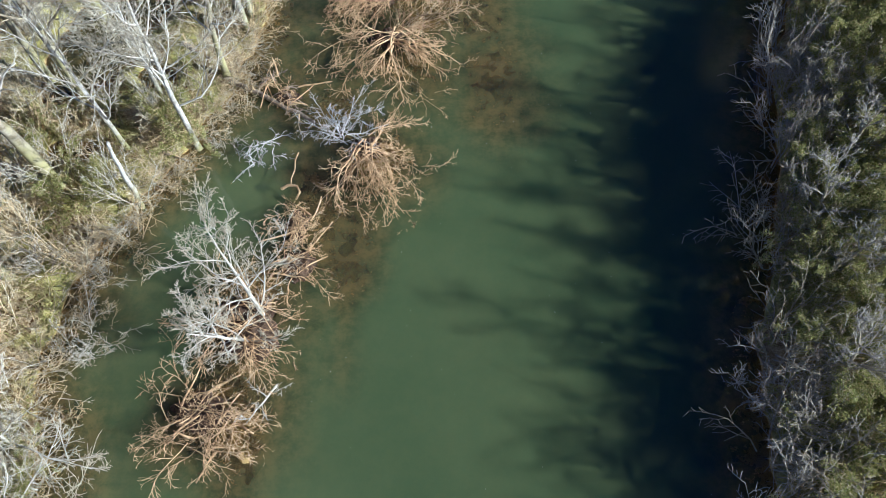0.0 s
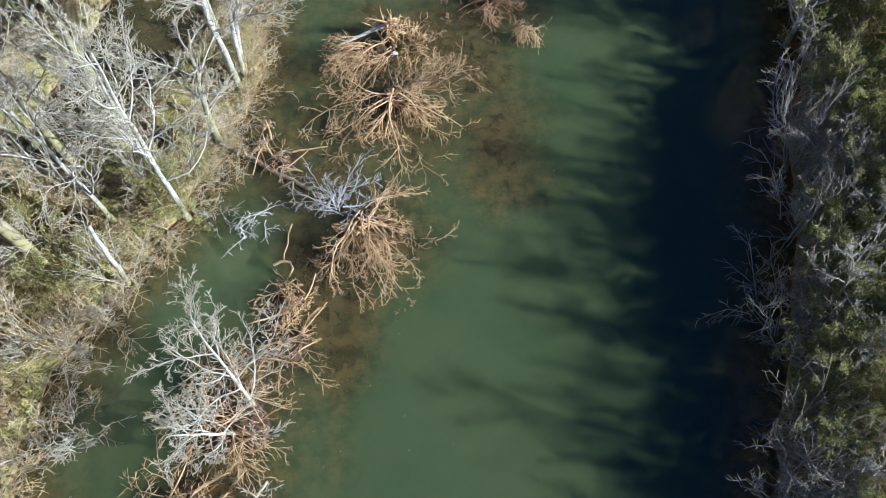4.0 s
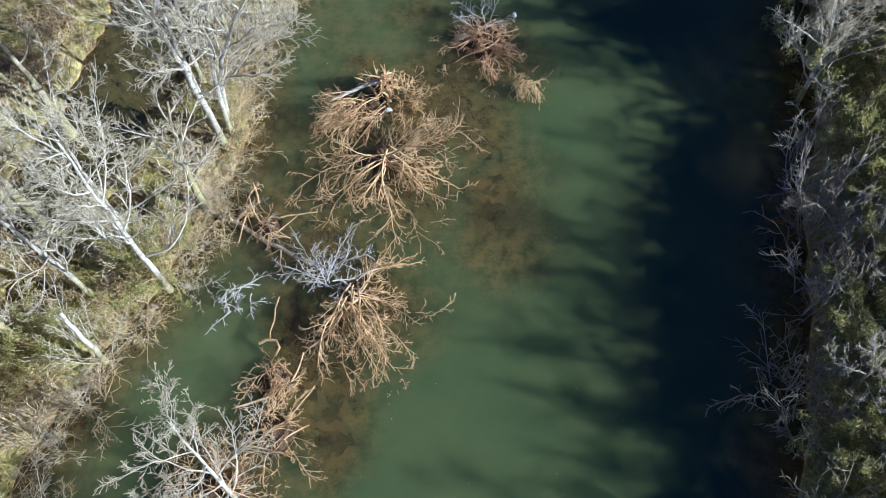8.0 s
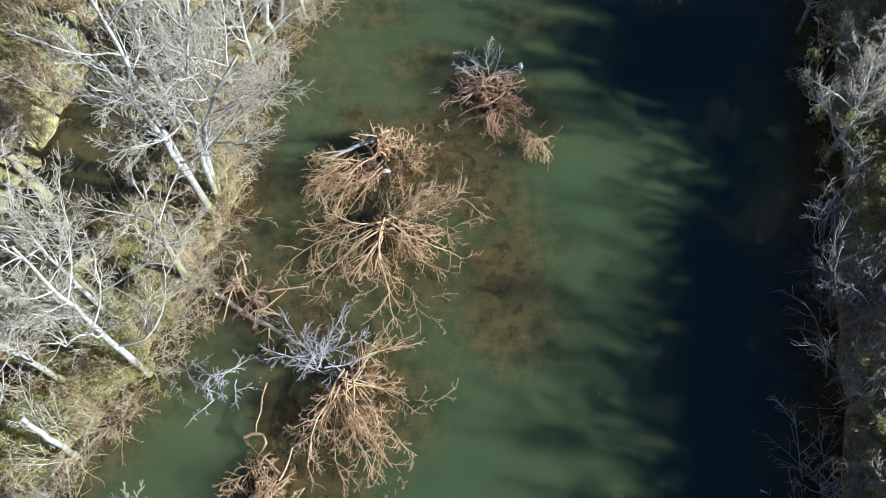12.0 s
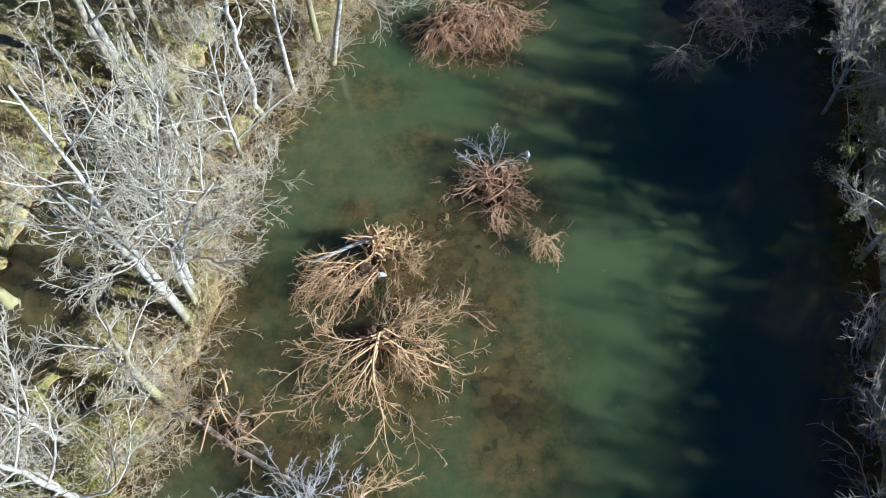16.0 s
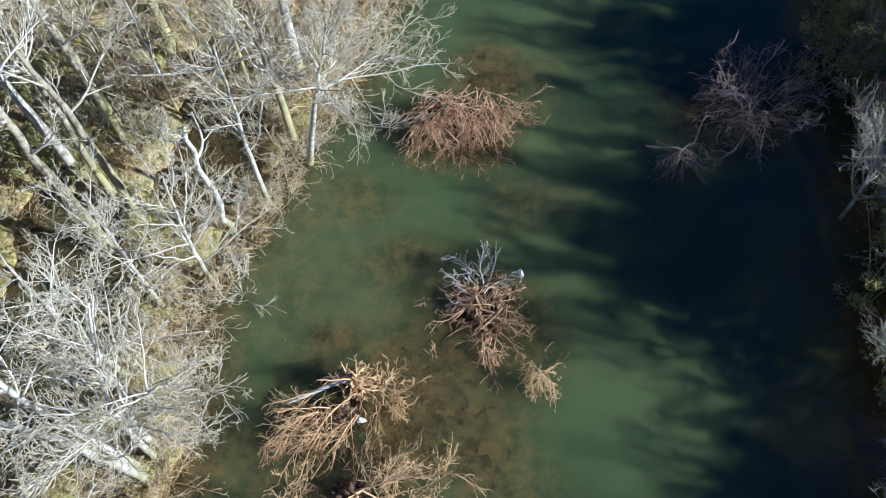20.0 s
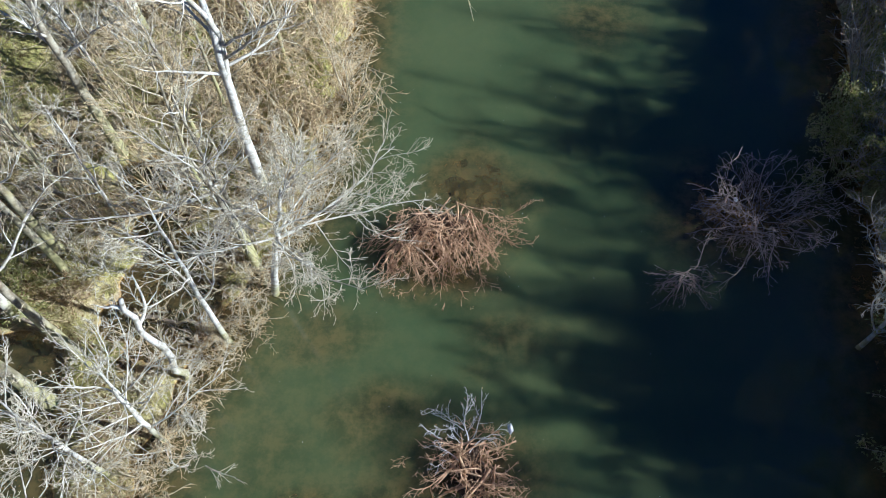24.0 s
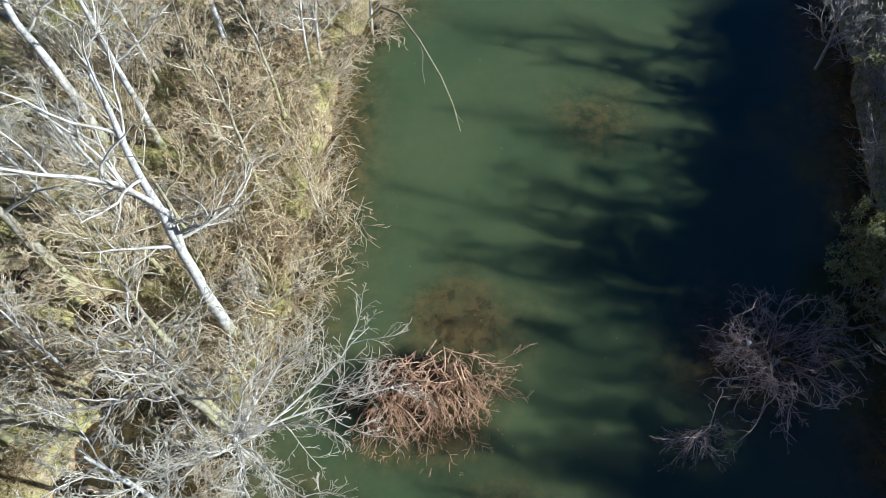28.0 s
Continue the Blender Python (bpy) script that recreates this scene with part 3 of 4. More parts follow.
tree(W_LABEL, -12.7, 65.0, 14, 0.2, (0, 0), 8, 0.4, 0.36, WHITE, 28)
tree(W_LABEL, -16.0, 65.5, 16, 0.28, (-0.6, -0.5), 7, 0.45, 0.36, WHITE, 29)
tree(P_LABEL, -4.6, 70.2, 9, 0.1, (0.6, 0.1), 10, 0.25, 0.4, WHITE, 30)
tree(P_LABEL, -4.0, 70.8, 9, 0.1, (1.2, 0.2), 10, 0.25, 0.4, WHITE, 31)
tree(W_LABEL, -9.5, 71.5, 15, 0.22, (0.2, 0), 9, 0.35, 0.38, WHITE, 32)
tree(P_LABEL, -1.0, 73.6, 9, 0.12, (0.8, -0.4), 10, 0.3, 0.4, WHITE, 33)
overhang = thing("dead_tree", "thin mossy dead stem arching out over green water", "tree", -1.6, 74.0, 0.2)
part("trunk", tubes("trunk", [([Vector(v) for v in ((0, 0, 0), (0.6, -0.5, 1.8), (1.4, -1.3, 3.3), (2.5, -2.7, 4.0), (3.6, -4.9, 4.0), (4.7, -7.0, 3.3), (5.3, -8.3, 2.5), (5.65, -9.5, 1.7))], 0.10, 0.025, 7)]), BARK_MOSSY, overhang)
part("limb", tubes("limb", [([Vector(v) for v in ((3.6, -4.9, 4.0), (3.75, -5.6, 3.7), (3.7, -6.4, 3.2), (3.8, -7.0, 2.8))], 0.035, 0.012, 5)]), BARK_MOSSY, overhang)
part("limb", tubes("limb", [([Vector(v) for v in ((5.3, -8.3, 2.5), (5.5, -8.9, 2.3), (5.8, -9.3, 2.2))], 0.02, 0.008, 4)]), BARK_MOSSY, overhang)
tree(P_LABEL, -18.6, 6.2, 6.5, 0.1, (0.7, 0.3), 14, 0.15, 0.6, WHITE, 34, kids=(8, 7, 3))
tree(P_LABEL, -18.0, 3.6, 6.0, 0.09, (0.9, 0.6), 14, 0.15, 0.6, WHITE, 36, kids=(8, 7, 3))
tree(M_LABEL, -21.5, 14.5, 12, 0.25, (-0.3, 0.2), 8, 0.4, 0.38, MOSSY, 35)
fill = random.Random(5)
for i in range(16):
    y0 = -2 + i * 5.4
    x0 = fill.uniform(-27, -20.5)
    tree(P_LABEL if i % 2 else M_LABEL, x0, y0 + fill.uniform(-1.5, 1.5), fill.uniform(10, 15), fill.uniform(0.12, 0.26), (fill.uniform(-0.6, 0.6), fill.uniform(-0.5, 0.5)), 8, 0.35, 0.38, PLAIN if i % 2 else MOSSY, 40 + i, kids=(6, 5, 2))
for i, (x0, y0) in enumerate([(-13, 60), (-10, 58.5), (-7, 62), (-17, 60.5), (-9.5, 65.5), (-6, 67), (-13.5, 69.5), (-10.5, 53), (-11.5, 57), (-14.5, 51.5), (-18, 53.5)]):
    tree(P_LABEL, x0, y0, fill.uniform(7, 11), fill.uniform(0.08, 0.14), (fill.uniform(-0.8, 0.8), fill.uniform(-0.6, 0.6)), 11, 0.2, 0.42, PLAIN if i % 3 else WHITE, 70 + i)

snag("broken dead white trunk leaning on the bank", -15.9, 18.7, 5.6, 0.14, (0.3, 0.4), 1, twist=0.05)
snag("cut mossy trunk standing by the side channel", -20.8, 32.0, 4.8, 0.27, (0, 0), 2, BARK_MOSSY)
snag("crooked dead white trunk with a broken fork", -10.2, 43.3, 9.0, 0.16, (0.3, -0.2), 3, None, [(0.72, (0.9, 0.3, 0.5), 2.2), (0.9, (-0.6, 0.3, 0.4), 1.0)], 0.16)

# ---- flood wrack and shrubs standing in the river ----
TAN = (WOOD_TAN, WOOD_TAN)
RED = (WOOD_RED, WOOD_RED)
GREY = (WOOD_GREY, WOOD_GREY)
heap("tan fallen tree crown fanned out over brown shallows", -2.8, 30.0, 5.2, 1.8, 23, TAN, 1, -1.42, 1.6, 0.046, (8, 5, 2), thin=0.014, droop=0.085, inner=0.1, wander=0.24, core=(-0.5, 0.3, 0.0, 0.8, 0.5, 0.8))
heap("thin reddish upright twigs above the fallen crown", -2.2, 30.6, 2.2, 0.7, 26, (WOOD_RED, TWIG_TAN), 2, 0.9, 1.6, 0.02, (4, 2), droop=-0.05)
heap("tan flood wrack fanned over the shallows", -4.1, 21.8, 4.6, 1.5, 22, TAN, 3, -1.05, 1.6, 0.042, (8, 6, 2), thin=0.0135, droop=0.1, inner=0.16, wander=0.27, core=(0, 0.5, 0.1, 0.7, 0.5, 0.7))
heap("bleached grey branch tangle on flood wrack", -5.3, 22.8, 2.3, 2.0, 22, GREY, 4, 2.2, 2.2, 0.03, (7, 4), droop=0.03, inner=0.25)
heap("brown flood wrack of broken branches in the shallows", -7.6, 17.6, 1.9, 0.8, 22, TAN, 5, -1.3, 3.1, 0.022, (8, 4), extra=4, core=(0, 0, 0, 0.5, 0.9, 0.3))
heap("brown flood wrack of broken branches in the shallows", -7.3, 15.3, 2.0, 0.9, 26, TAN, 6, 0, 3.1, 0.022, (8, 4), extra=4, core=(0, 0, 0, 0.8, 0.9, 0.4))
heap("heap of brown broken branches under a white fallen tree", -9.4, 11.9, 3.2, 1.4, 46, TAN, 7, 0, 3.1, 0.022, (8, 4), extra=10, core=(0, 0, 0, 1.3, 1.6, 0.55))
heap("heap of tan flood wrack on a mud bar", -10.8, 7.4, 3.4, 1.3, 44, TAN, 8, -1.7, 2.6, 0.02, (8, 4), extra=7, core=(-0.3, 0.4, 0, 1.2, 0.8, 0.5))
heap("small grey shrub hung with wrack in the side water", -9.8, 21.8, 1.7, 1.2, 16, GREY, 9, -1.6, 2.6, 0.025, (6, 3))
heap("brown wrack caught along a sunken log", -8.9, 26.0, 1.5, 0.7, 20, (WOOD_TAN, TWIG_WARM), 10, 0, 3.1, 0.02, (6, 4), extra=4, core=(0, 0, 0, 0.6, 0.5, 0.3))
heap("brown wrack caught along a sunken log", -10.0, 27.2, 1.3, 0.6, 16, (WOOD_TAN, TWIG_WARM), 11, 0, 3.1, 0.02, (6, 4), extra=3)
heap("long bundle of tan roots trailing from an upturned stump", -4.3, 33.7, 3.0, 1.1, 44, TAN, 12, 3.8, 0.5, 0.03, (7, 4), droop=0.08, wander=0.16, core=(0, 0, 0.1, 1.2, 0.6, 0.6))
heap("tan brush on the far side of an upturned stump", -1.9, 34.4, 1.6, 1.0, 26, TAN, 13, 0.2, 2.0, 0.024, (6, 3), droop=-0.02)
heap("reddish wrack heap hung on a leaning shrub", 2.75, 38.6, 1.9, 1.5, 66, RED, 14, -1.7, 1.9, 0.03, (6, 5), extra=16, thin=0.013, droop=0.1, inner=1.0, core=(0, 0.2, 0.1, 0.55, 1.2, 0.5), stretch=(0.5, 1.1))
heap("bleached twigs on top of the wrack heap", 2.2, 39.9, 1.9, 1.2, 14, GREY, 15, 2.0, 1.6, 0.026, (5, 3), droop=-0.02)
heap("small tan drooping shrub standing in the river", 4.9, 35.4, 1.7, 1.3, 24, TAN, 16, -1.4, 2.4, 0.022, (6, 3), droop=0.2, inner=0.15)
heap("large reddish tangle of flood-borne branches in the river", 1.5, 50.9, 3.0, 1.7, 95, RED, 17, -1.75, 1.25, 0.034, (7, 5), extra=10, thin=0.0135, droop=0.15, inner=0.7, core=(0.2, 0.2, 0.1, 1.4, 0.8, 0.7), stretch=(1.15, 0.75))
heap("thin brush beside the reddish tangle", 4.4, 51.2, 2.0, 0.5, 16, RED, 18, -0.4, 1.8, 0.02, (5, 2), droop=0.0)
heap("small drooping grey-brown shrub in dark water", 13.6, 47.6, 2.0, 1.7, 26, (TWIG_WARM, TWIG_WARM), 19, -1.6, 2.2, 0.024, (5, 3), inner=0.15)
heap("grey-brown brush hung with wrack in dark water", 17.5, 50.4, 3.0, 2.2, 32, (TWIG_WARM, TWIG_WARM), 20, -1.6, 2.6, 0.03, (6, 3))
shrub("shrub", "bare grey shrub standing on a shaded bar", 19.0, 51.8, -0.1, 2.7, 3.2, 30, (TWIG_WARM, TWIG_WARM), 21, (8, 4))
for x0, y0 in ((-0.25, 39.3), (0.2, 36.7)):
    heap("small tuft of pale twigs poking from the water", x0, y0, 0.5, 0.25, 9, TAN, int(y0), 0, 3.1, 0.014, (3,), droop=0.0, name="twig_tuft")


def root_plate(x, y):
    """The upturned stump: a ragged standing root mass with broken roots."""
    rng = random.Random(77)
    root = thing("upturned_stump", "upturned bleached stump with ragged roots above shallows", "stump", x, y, -0.1)
    core = []
    for i in range(16):
        p = Vector((rng.uniform(-0.4, 0.5), rng.uniform(-0.5, 0.5), 0))
        core.append((curve_pts(p, Vector((rng.uniform(-0.2, 0.2), rng.uniform(-0.1, 0.25), 1)), rng.uniform(1.2, 3.0), 9, 0.36, 0, rng), rng.uniform(0.07, 0.14), 0.025, 6))
    for stub in core:
        part("root_stub", tubes("root_stub", [stub]), WOOD_TAN, root)
    # Solid dark lump added so the stump casts a dense shadow.
    part("soil_plate", core_mesh((-0.1, 0.15, 0.5, 0.4, 0.55, 0.75), 5), SHADOW_CORE, root, "dark solid core among the roots")
    for i in range(22):
        a = rng.uniform(0, 6.283)
        levels = [[], [], [], []]
        branch(levels, Vector((0, 0, rng.uniform(0.4, 2.0))), Vector((math.cos(a), math.sin(a), rng.uniform(-0.3, 0.4))), rng.uniform(0.6, 1.7), 0.055, 0, (5, 3), rng, 0.35, -0.05, 0.4, 0.012)
        part("root", tubes("root", levels[0] + levels[1] + levels[2]), WOOD_TAN, root)
    lg = curve_pts(Vector((-0.1, 0.2, 1.3)), Vector((-1, -0.35, -0.18)), 3.2, 8, 0.05, -0.02, rng)
    part("log", tubes("log", [(lg, 0.13, 0.06, 8)]), WOOD_GREY, root)


root_plate(-3.3, 34.9)
hook = thing("driftwood_stick", "pale bent stick hooked into the brown wrack", "driftwood", -8.0, 19.6, 0.2)
part("stem", tubes("stem", [([Vector(v) for v in ((0.1, 2.4, 0.1), (0.05, 1.7, 0.4), (0.12, 1.0, 0.55), (0.0, 0.4, 0.6), (0.02, 0.0, 0.55))], 0.045, 0.03, 6)]), WOOD_TAN, hook)
part("hook", tubes("hook", [([Vector(v) for v in ((-0.5, -0.1, 0.4), (-0.1, 0.0, 0.6), (0.35, -0.05, 0.6), (0.5, -0.35, 0.5), (0.3, -0.7, 0.3))], 0.09, 0.05, 7)]), WOOD_TAN, hook, "thick tan bent piece of driftwood")
tree("white bare crown of a half-sunk tree over wrack", -8.3, 12.0, 5.4, 0.11, (-2.2, 2.8), 12, 0.2, 0.78, (LIMB_WHITE, LIMB_WHITE, TWIG_PALE), 90, bend=1.0, flat=0.2, kids=(8, 7, 3), bias=(-0.3, 0.5))
tree("white leaning half-sunk tree over wrack", -8.7, 11.4, 3.8, 0.1, (-2.4, -1.0), 12, 0.2, 0.85, (LIMB_WHITE, LIMB_WHITE, TWIG_PALE), 91, bend=1.0, flat=0.2, kids=(8, 7, 3))
tree("thin white fallen sapling over a mud bar", -7.6, 9.6, 2.0, 0.07, (-0.9, -2.6), 5, 0.25, 0.6, (LIMB_WHITE, LIMB_WHITE, LIMB_WHITE), 92, bend=1.0, flat=0.2, kids=(5, 4))


def lump(name, label, category, x, y, z, size, mat, seed):
    bm = bmesh.new()
    bmesh.ops.create_icosphere(bm, subdivisions=2, radius=1)
    for v in bm.verts:
        k = 1 + 0.5 * noise.noise(v.co * 1.7 + Vector((seed, 0, 0)))
        v.co = Vector((v.co.x * size[0], v.co.y * size[1], v.co.z * size[2])) * k
    me = bpy.data.meshes.new(name)
    bm.to_mesh(me)
    bm.free()
    me.materials.append(mat)
    ob = new(name, me)
    ob.matrix_world = pose(x, y, z)
    return tagged(ob, label, category)


lump("foam_scrap", "white scrap caught on the wrack heap", "litter", 4.45, 40.3, 1.0, (0.12, 0.22, 0.1), SCRAP, 1)
lump("foam_scrap", "white scrap caught among tan roots", "litter", -2.9, 33.3, 0.75, (0.2, 0.12, 0.07), SCRAP, 2)
lump("foam_scrap", "small pale scrap caught in shaded brush", "litter", 16.8, 51.6, 1.5, (0.12, 0.14, 0.08), SCRAP, 3)

# ---- brush of both banks ----
def bush_kinds():
    kinds = {}
    kinds["tan"] = [shrub("shrub", "dense tan leafless thicket on the wooded bank", 0, 0, 0, 1.9, 2.3, 17, (TWIG_TAN, TWIG_TAN if i % 2 else TWIG_GREY), 200 + i, (6, 3), droop=0.11, r=0.03, thin=0.0145, lead=10, group="bank thicket") for i in range(4)]
    kinds["grey"] = [shrub("shrub", "bare grey shrub with fine twigs on the bank", 0, 0, 0, 1.9, 2.8, 17, ((LIMB_WHITE, TWIG_PALE) if i % 2 else (TWIG_GREY, TWIG_TAN)), 210 + i, (6, 3), r=0.036, thin=0.015, lead=12, group="bank shrubs") for i in range(4)]
    kinds["shade"] = [shrub("shrub", "grey leafless shrub, twigs dulled for shade, on the steep bank", 0, 0, 0, 1.9, 2.8, 18, (TWIG_SHADE, TWIG_SHADE if i % 2 else TWIG_GREY), 240 + i, (6, 4), r=0.034, thin=0.0135, lead=10, group="steep bank shrubs") for i in range(4)]
    kinds["olive"] = [shrub("shrub", "olive-green vine-covered bush on the steep bank", 0, 0, 0, 1.9, 2.6, 16, (TWIG_GREY, TWIG_TAN), 220 + i, (5, 2), leaves=6500, leaf=0.058, group="green bushes") for i in range(3)]
    kinds["dry"] = [shrub("shrub", "low bush with dry brown leaves on the bank", 0, 0, 0, 1.3, 1.3, 16, (TWIG_TAN, TWIG_TAN), 230 + i, (5, 2), leaves=500, leaf_mat=LEAF_DRY, leaf=0.06, group="low bushes") for i in range(3)]
    return kinds


KINDS = bush_kinds()
USED = set()


def put(kind, x, y, size, turn, z=None, tall=1.0):
    options = KINDS[kind]
    ob = options[int(abs(x * 13 + y * 7)) % len(options)]
    z = ground_z(x, y) if z is None else z
    m = pose(x, y, z, 0, 0, turn)
    if ob not in USED:
        USED.add(ob)
    else:
        ob = copy_thing(ob, m)
    ob.matrix_basis = m @ Matrix.Diagonal((size, size, size * tall, 1))


g = random.Random(11)
# wooded bank: brush along the edge, thicker upstream
y = 2.0
while y < 79:
    edge = float(np.interp(y, LEFT_Y, LEFT_X))
    for k in range(4 if y > 52 else 2):
        if y > 52 and g.random() < 0.14:
            continue
        x = edge + 0.2 - k * 2.2 + g.uniform(-1.1, 0.7) + (0.8 * math.sin(y * 0.8) - 0.3 if y > 52 else 0)
        if y < 52 and k == 1 and (25 < y < 42 or g.random() < 0.4):
            continue
        kind = "tan" if g.random() < (0.68 if y > 52 else 0.2) else ("grey" if g.random() < (0.5 if y > 52 else 0.85) else "dry")
        put(kind, x, y + g.uniform(-0.8, 0.8), g.uniform(0.6, 1.35) * (1.12 if y > 52 else 0.85), g.uniform(0, 360), None, g.uniform(0.7, 1.2) if y > 52 else 0.8)
    y += 2.1 if y > 52 else 1.75
for i in range(100):
    x, y = g.uniform(-25, -13), g.uniform(0, 80) if i < 50 else g.uniform(4, 36)
    if ground_z(x, y) > 0.05 and not (25 < y < 43 and x > -20.8):
        kind = g.choice(["dry", "grey", "grey", "grey", "grey", "olive"])
        put(kind, x, y, g.uniform(0.7, 1.1), g.uniform(0, 360), None, g.uniform(1.2, 1.7) if kind == "grey" else 0.9)
for i in range(12):
    put("dry" if i % 3 else "tan", -29.5 + 0.72 * i + g.uniform(-0.4, 0.4), 26.2 + 1.35 * i + g.uniform(-0.4, 0.4), g.uniform(0.45, 0.75), g.uniform(0, 360))
for x, y in ((-17.8, 48.6), (-16.6, 47.4), (-18.6, 47.2), (-15.6, 48.9), (-19.4, 49.4), (-16.9, 50.2), (-14.6, 49.6)):
    put("grey" if y > 48.8 else "dry", x, y, g.uniform(0.6, 0.9), g.uniform(0, 360), None, 0.8)
for x, y in ((-21.6, 38.2), (-22.4, 41), (-21, 43.5), (-23.2, 35.5), (-23.5, 39.5), (-22, 45.5), (-24.5, 42.5)):
    put("dry", x, y, g.uniform(0.9, 1.3), g.uniform(0, 360))
# shaded bank: tall bare brush at the edge, lower green bushes behind it
y = -5.0
while y < 80:
    edge = float(np.interp(y, RIGHT_Y, RIGHT_X))
    far = y > 40
    for k in range(4):
        if g.random() < ((0.45 if far else 0.15), 0.05, 0.0, 0.0)[k] or (46.5 < y < 51.0 and k > 1) or (29.4 < y < 32 and k < 3) or (32 <= y < 38 and k < 2):
            continue
        r = g.random()
        kind = "shade" if r < (0.9, 0.34, 0.1, 0.1)[k] else ("olive" if r < 0.95 else "tan")
        x = edge + (1.6 if far else 0.9) + k * 1.7 + g.uniform(-0.5, 0.5)
        size = g.uniform(0.85, 1.2) * (1.25, 1.05, 0.95, 0.95)[k] * (1.25 if 36 < y < 66 or (29 < y <= 36 and k > 1) else 0.78 if y < 20 and k > 1 else 1.0)
        put(kind, x, y + g.uniform(-0.7, 0.7), size, g.uniform(0, 360), None, g.uniform(0.9, 1.15) * (1.15, 1.0, 0.95, 1.0)[k])
    y += 2.0
# Outsized bushes beyond the view, added to darken the river with their shade.
for x, y, size, turn in ((30.0, 37.4, 2.2, 20), (30.4, 39.8, 2.4, 200), (31.0, 50.5, 1.9, 80), (31.5, 53.0, 2.1, 300)):
    put("olive", x, y, size, turn, None, 1.25)
put("olive", 23.8, 54.2, 1.15, 40, 0.2, 1.0)
put("olive", 24.8, 56.2, 1.5, 150, 0.8, 1.1)
# Unseen row, added to keep the bank brush before it in shade.
y = 54.0
while y < 82:
    put("olive" if g.random() < 0.5 else "shade", float(np.interp(y, RIGHT_Y, RIGHT_X)) + 7.2 + g.uniform(-0.6, 0.6), y, g.uniform(1.0, 1.3), g.uniform(0, 360), None, 0.85)
    y += 1.9
GREY_ALL = (TWIG_GREY, TWIG_SHADE, TWIG_SHADE)
SHADE_LABEL = "bare grey tree at the foot of the shaded bank"
tree(SHADE_LABEL, 21.4, 44.0, 7.5, 0.13, (-1.9, -0.3), 14, 0.25, 0.5, WHITE, 101)
tree(SHADE_LABEL, 20.7, 34.6, 7.6, 0.16, (-1.3, 0.3), 20, 0.2, 0.52, WHITE, 102, kids=(8, 6, 3))
tree(SHADE_LABEL, 22.4, 37.5, 8, 0.13, (-1.2, 0), 13, 0.25, 0.5, GREY_ALL, 103)
tree(SHADE_LABEL, 26.4, 70.0, 7, 0.12, (-1.6, 0), 10, 0.25, 0.5, GREY_ALL, 104)
tree(SHADE_LABEL, 18.2, 17.0, 5.5, 0.1, (-1.4, 0), 10, 0.25, 0.5, GREY_ALL, 105)
tree(SHADE_LABEL, 17.4, 9.0, 5.5, 0.1, (-1.4, 0.4), 10, 0.25, 0.5, GREY_ALL, 106)
# Those at x above 27 are unseen, added to shade the river.
for i, (x0, y0, h0) in enumerate([(18.4, 14.0, 4.4), (20.4, 20.5, 4.4), (27.5, 39, 6.0), (28, 43, 7), (29, 46, 6.5), (29, 48, 6.5), (29.5, 51, 7), (29, 56.5, 7), (29, 59.5, 7)]):
    tree("dense bare tree among the brush of the steep bank", x0, y0, h0, 0.11, (g.uniform(-0.6, 0.2), g.uniform(-0.5, 0.5)), 10 if y0 < 30 else 9, 0.15, 0.5, GREY_ALL, 140 + i, kids=(7, 6, 2) if y0 < 30 else (7, 5, 2))
# Unseen trees, placed for the shade they streak over the river.
for i, (x0, y0, h0) in enumerate([(29, 12, 4.0), (30, 22, 5.0), (30, 26.5, 6.5), (31, 38, 7), (31, 44, 7.5), (33, 56, 8), (33, 60, 9), (34, 68, 10.5), (34, 77, 7.5)]):
    tree("tall bare tree on top of the steep bank", x0, y0, h0, g.uniform(0.12, 0.2), (g.uniform(-1, 1), g.uniform(-1, 1)), 6 if y0 < 32 else 9, 0.35, 0.4, PLAIN, 110 + i, kids=(6, 5, 2))


# Further unseen trees with high crowns, added for feathery shadows on the water.
for i, (x0, y0, h0) in enumerate([(28.5, 2.6, 7.6), (29, 7.4, 8.8), (28.6, 9.8, 8.0), (29.4, 11.6, 9.2), (29.5, 13.8, 8.8), (28.4, 15.6, 8.0), (29, 17.4, 7.8), (30.2, 20.6, 9.0), (32, 4.0, 9.6), (32.6, 7.4, 10.6), (32, 10.6, 10.0), (33, 13.0, 10.8), (32.4, 16.4, 10.0), (33, 19.0, 10.8), (32, 41.0, 9.0), (32.6, 43.4, 8.4), (33, 51.0, 10.0), (33.6, 53.4, 10.6)]):
    tree("tall bare tree on top of the steep bank", x0, y0, h0, 0.13, (g.uniform(-0.6, 0.6), g.uniform(-0.6, 0.6)), 10, 0.5, 0.24, PLAIN, 180 + i, kids=(8, 6, 2), flat=1.0)
# Unseen too; placed so its trunk and limb shadows cross the water.
tree("thick leaning bare tree with a heavy low limb on the bank", 30.0, 64.8, 7.6, 0.27, (-2.0, 3.1), 4, 0.5, 0.35, PLAIN, 195, bend=1.0, big=[(0.62, (1, 0.5, -0.25), 6.0, 0.13)])
# Two more out of view, added for the shade of their crowns.
for i, (x0, y0) in enumerate([(30.5, 54.0), (31, 46.5)]):
    tree("tall bare tree on top of the steep bank", x0, y0, 6.5, 0.13, (-0.3, 0.2), 10, 0.55, 0.5, PLAIN, 160 + i, kids=(7, 6, 2))


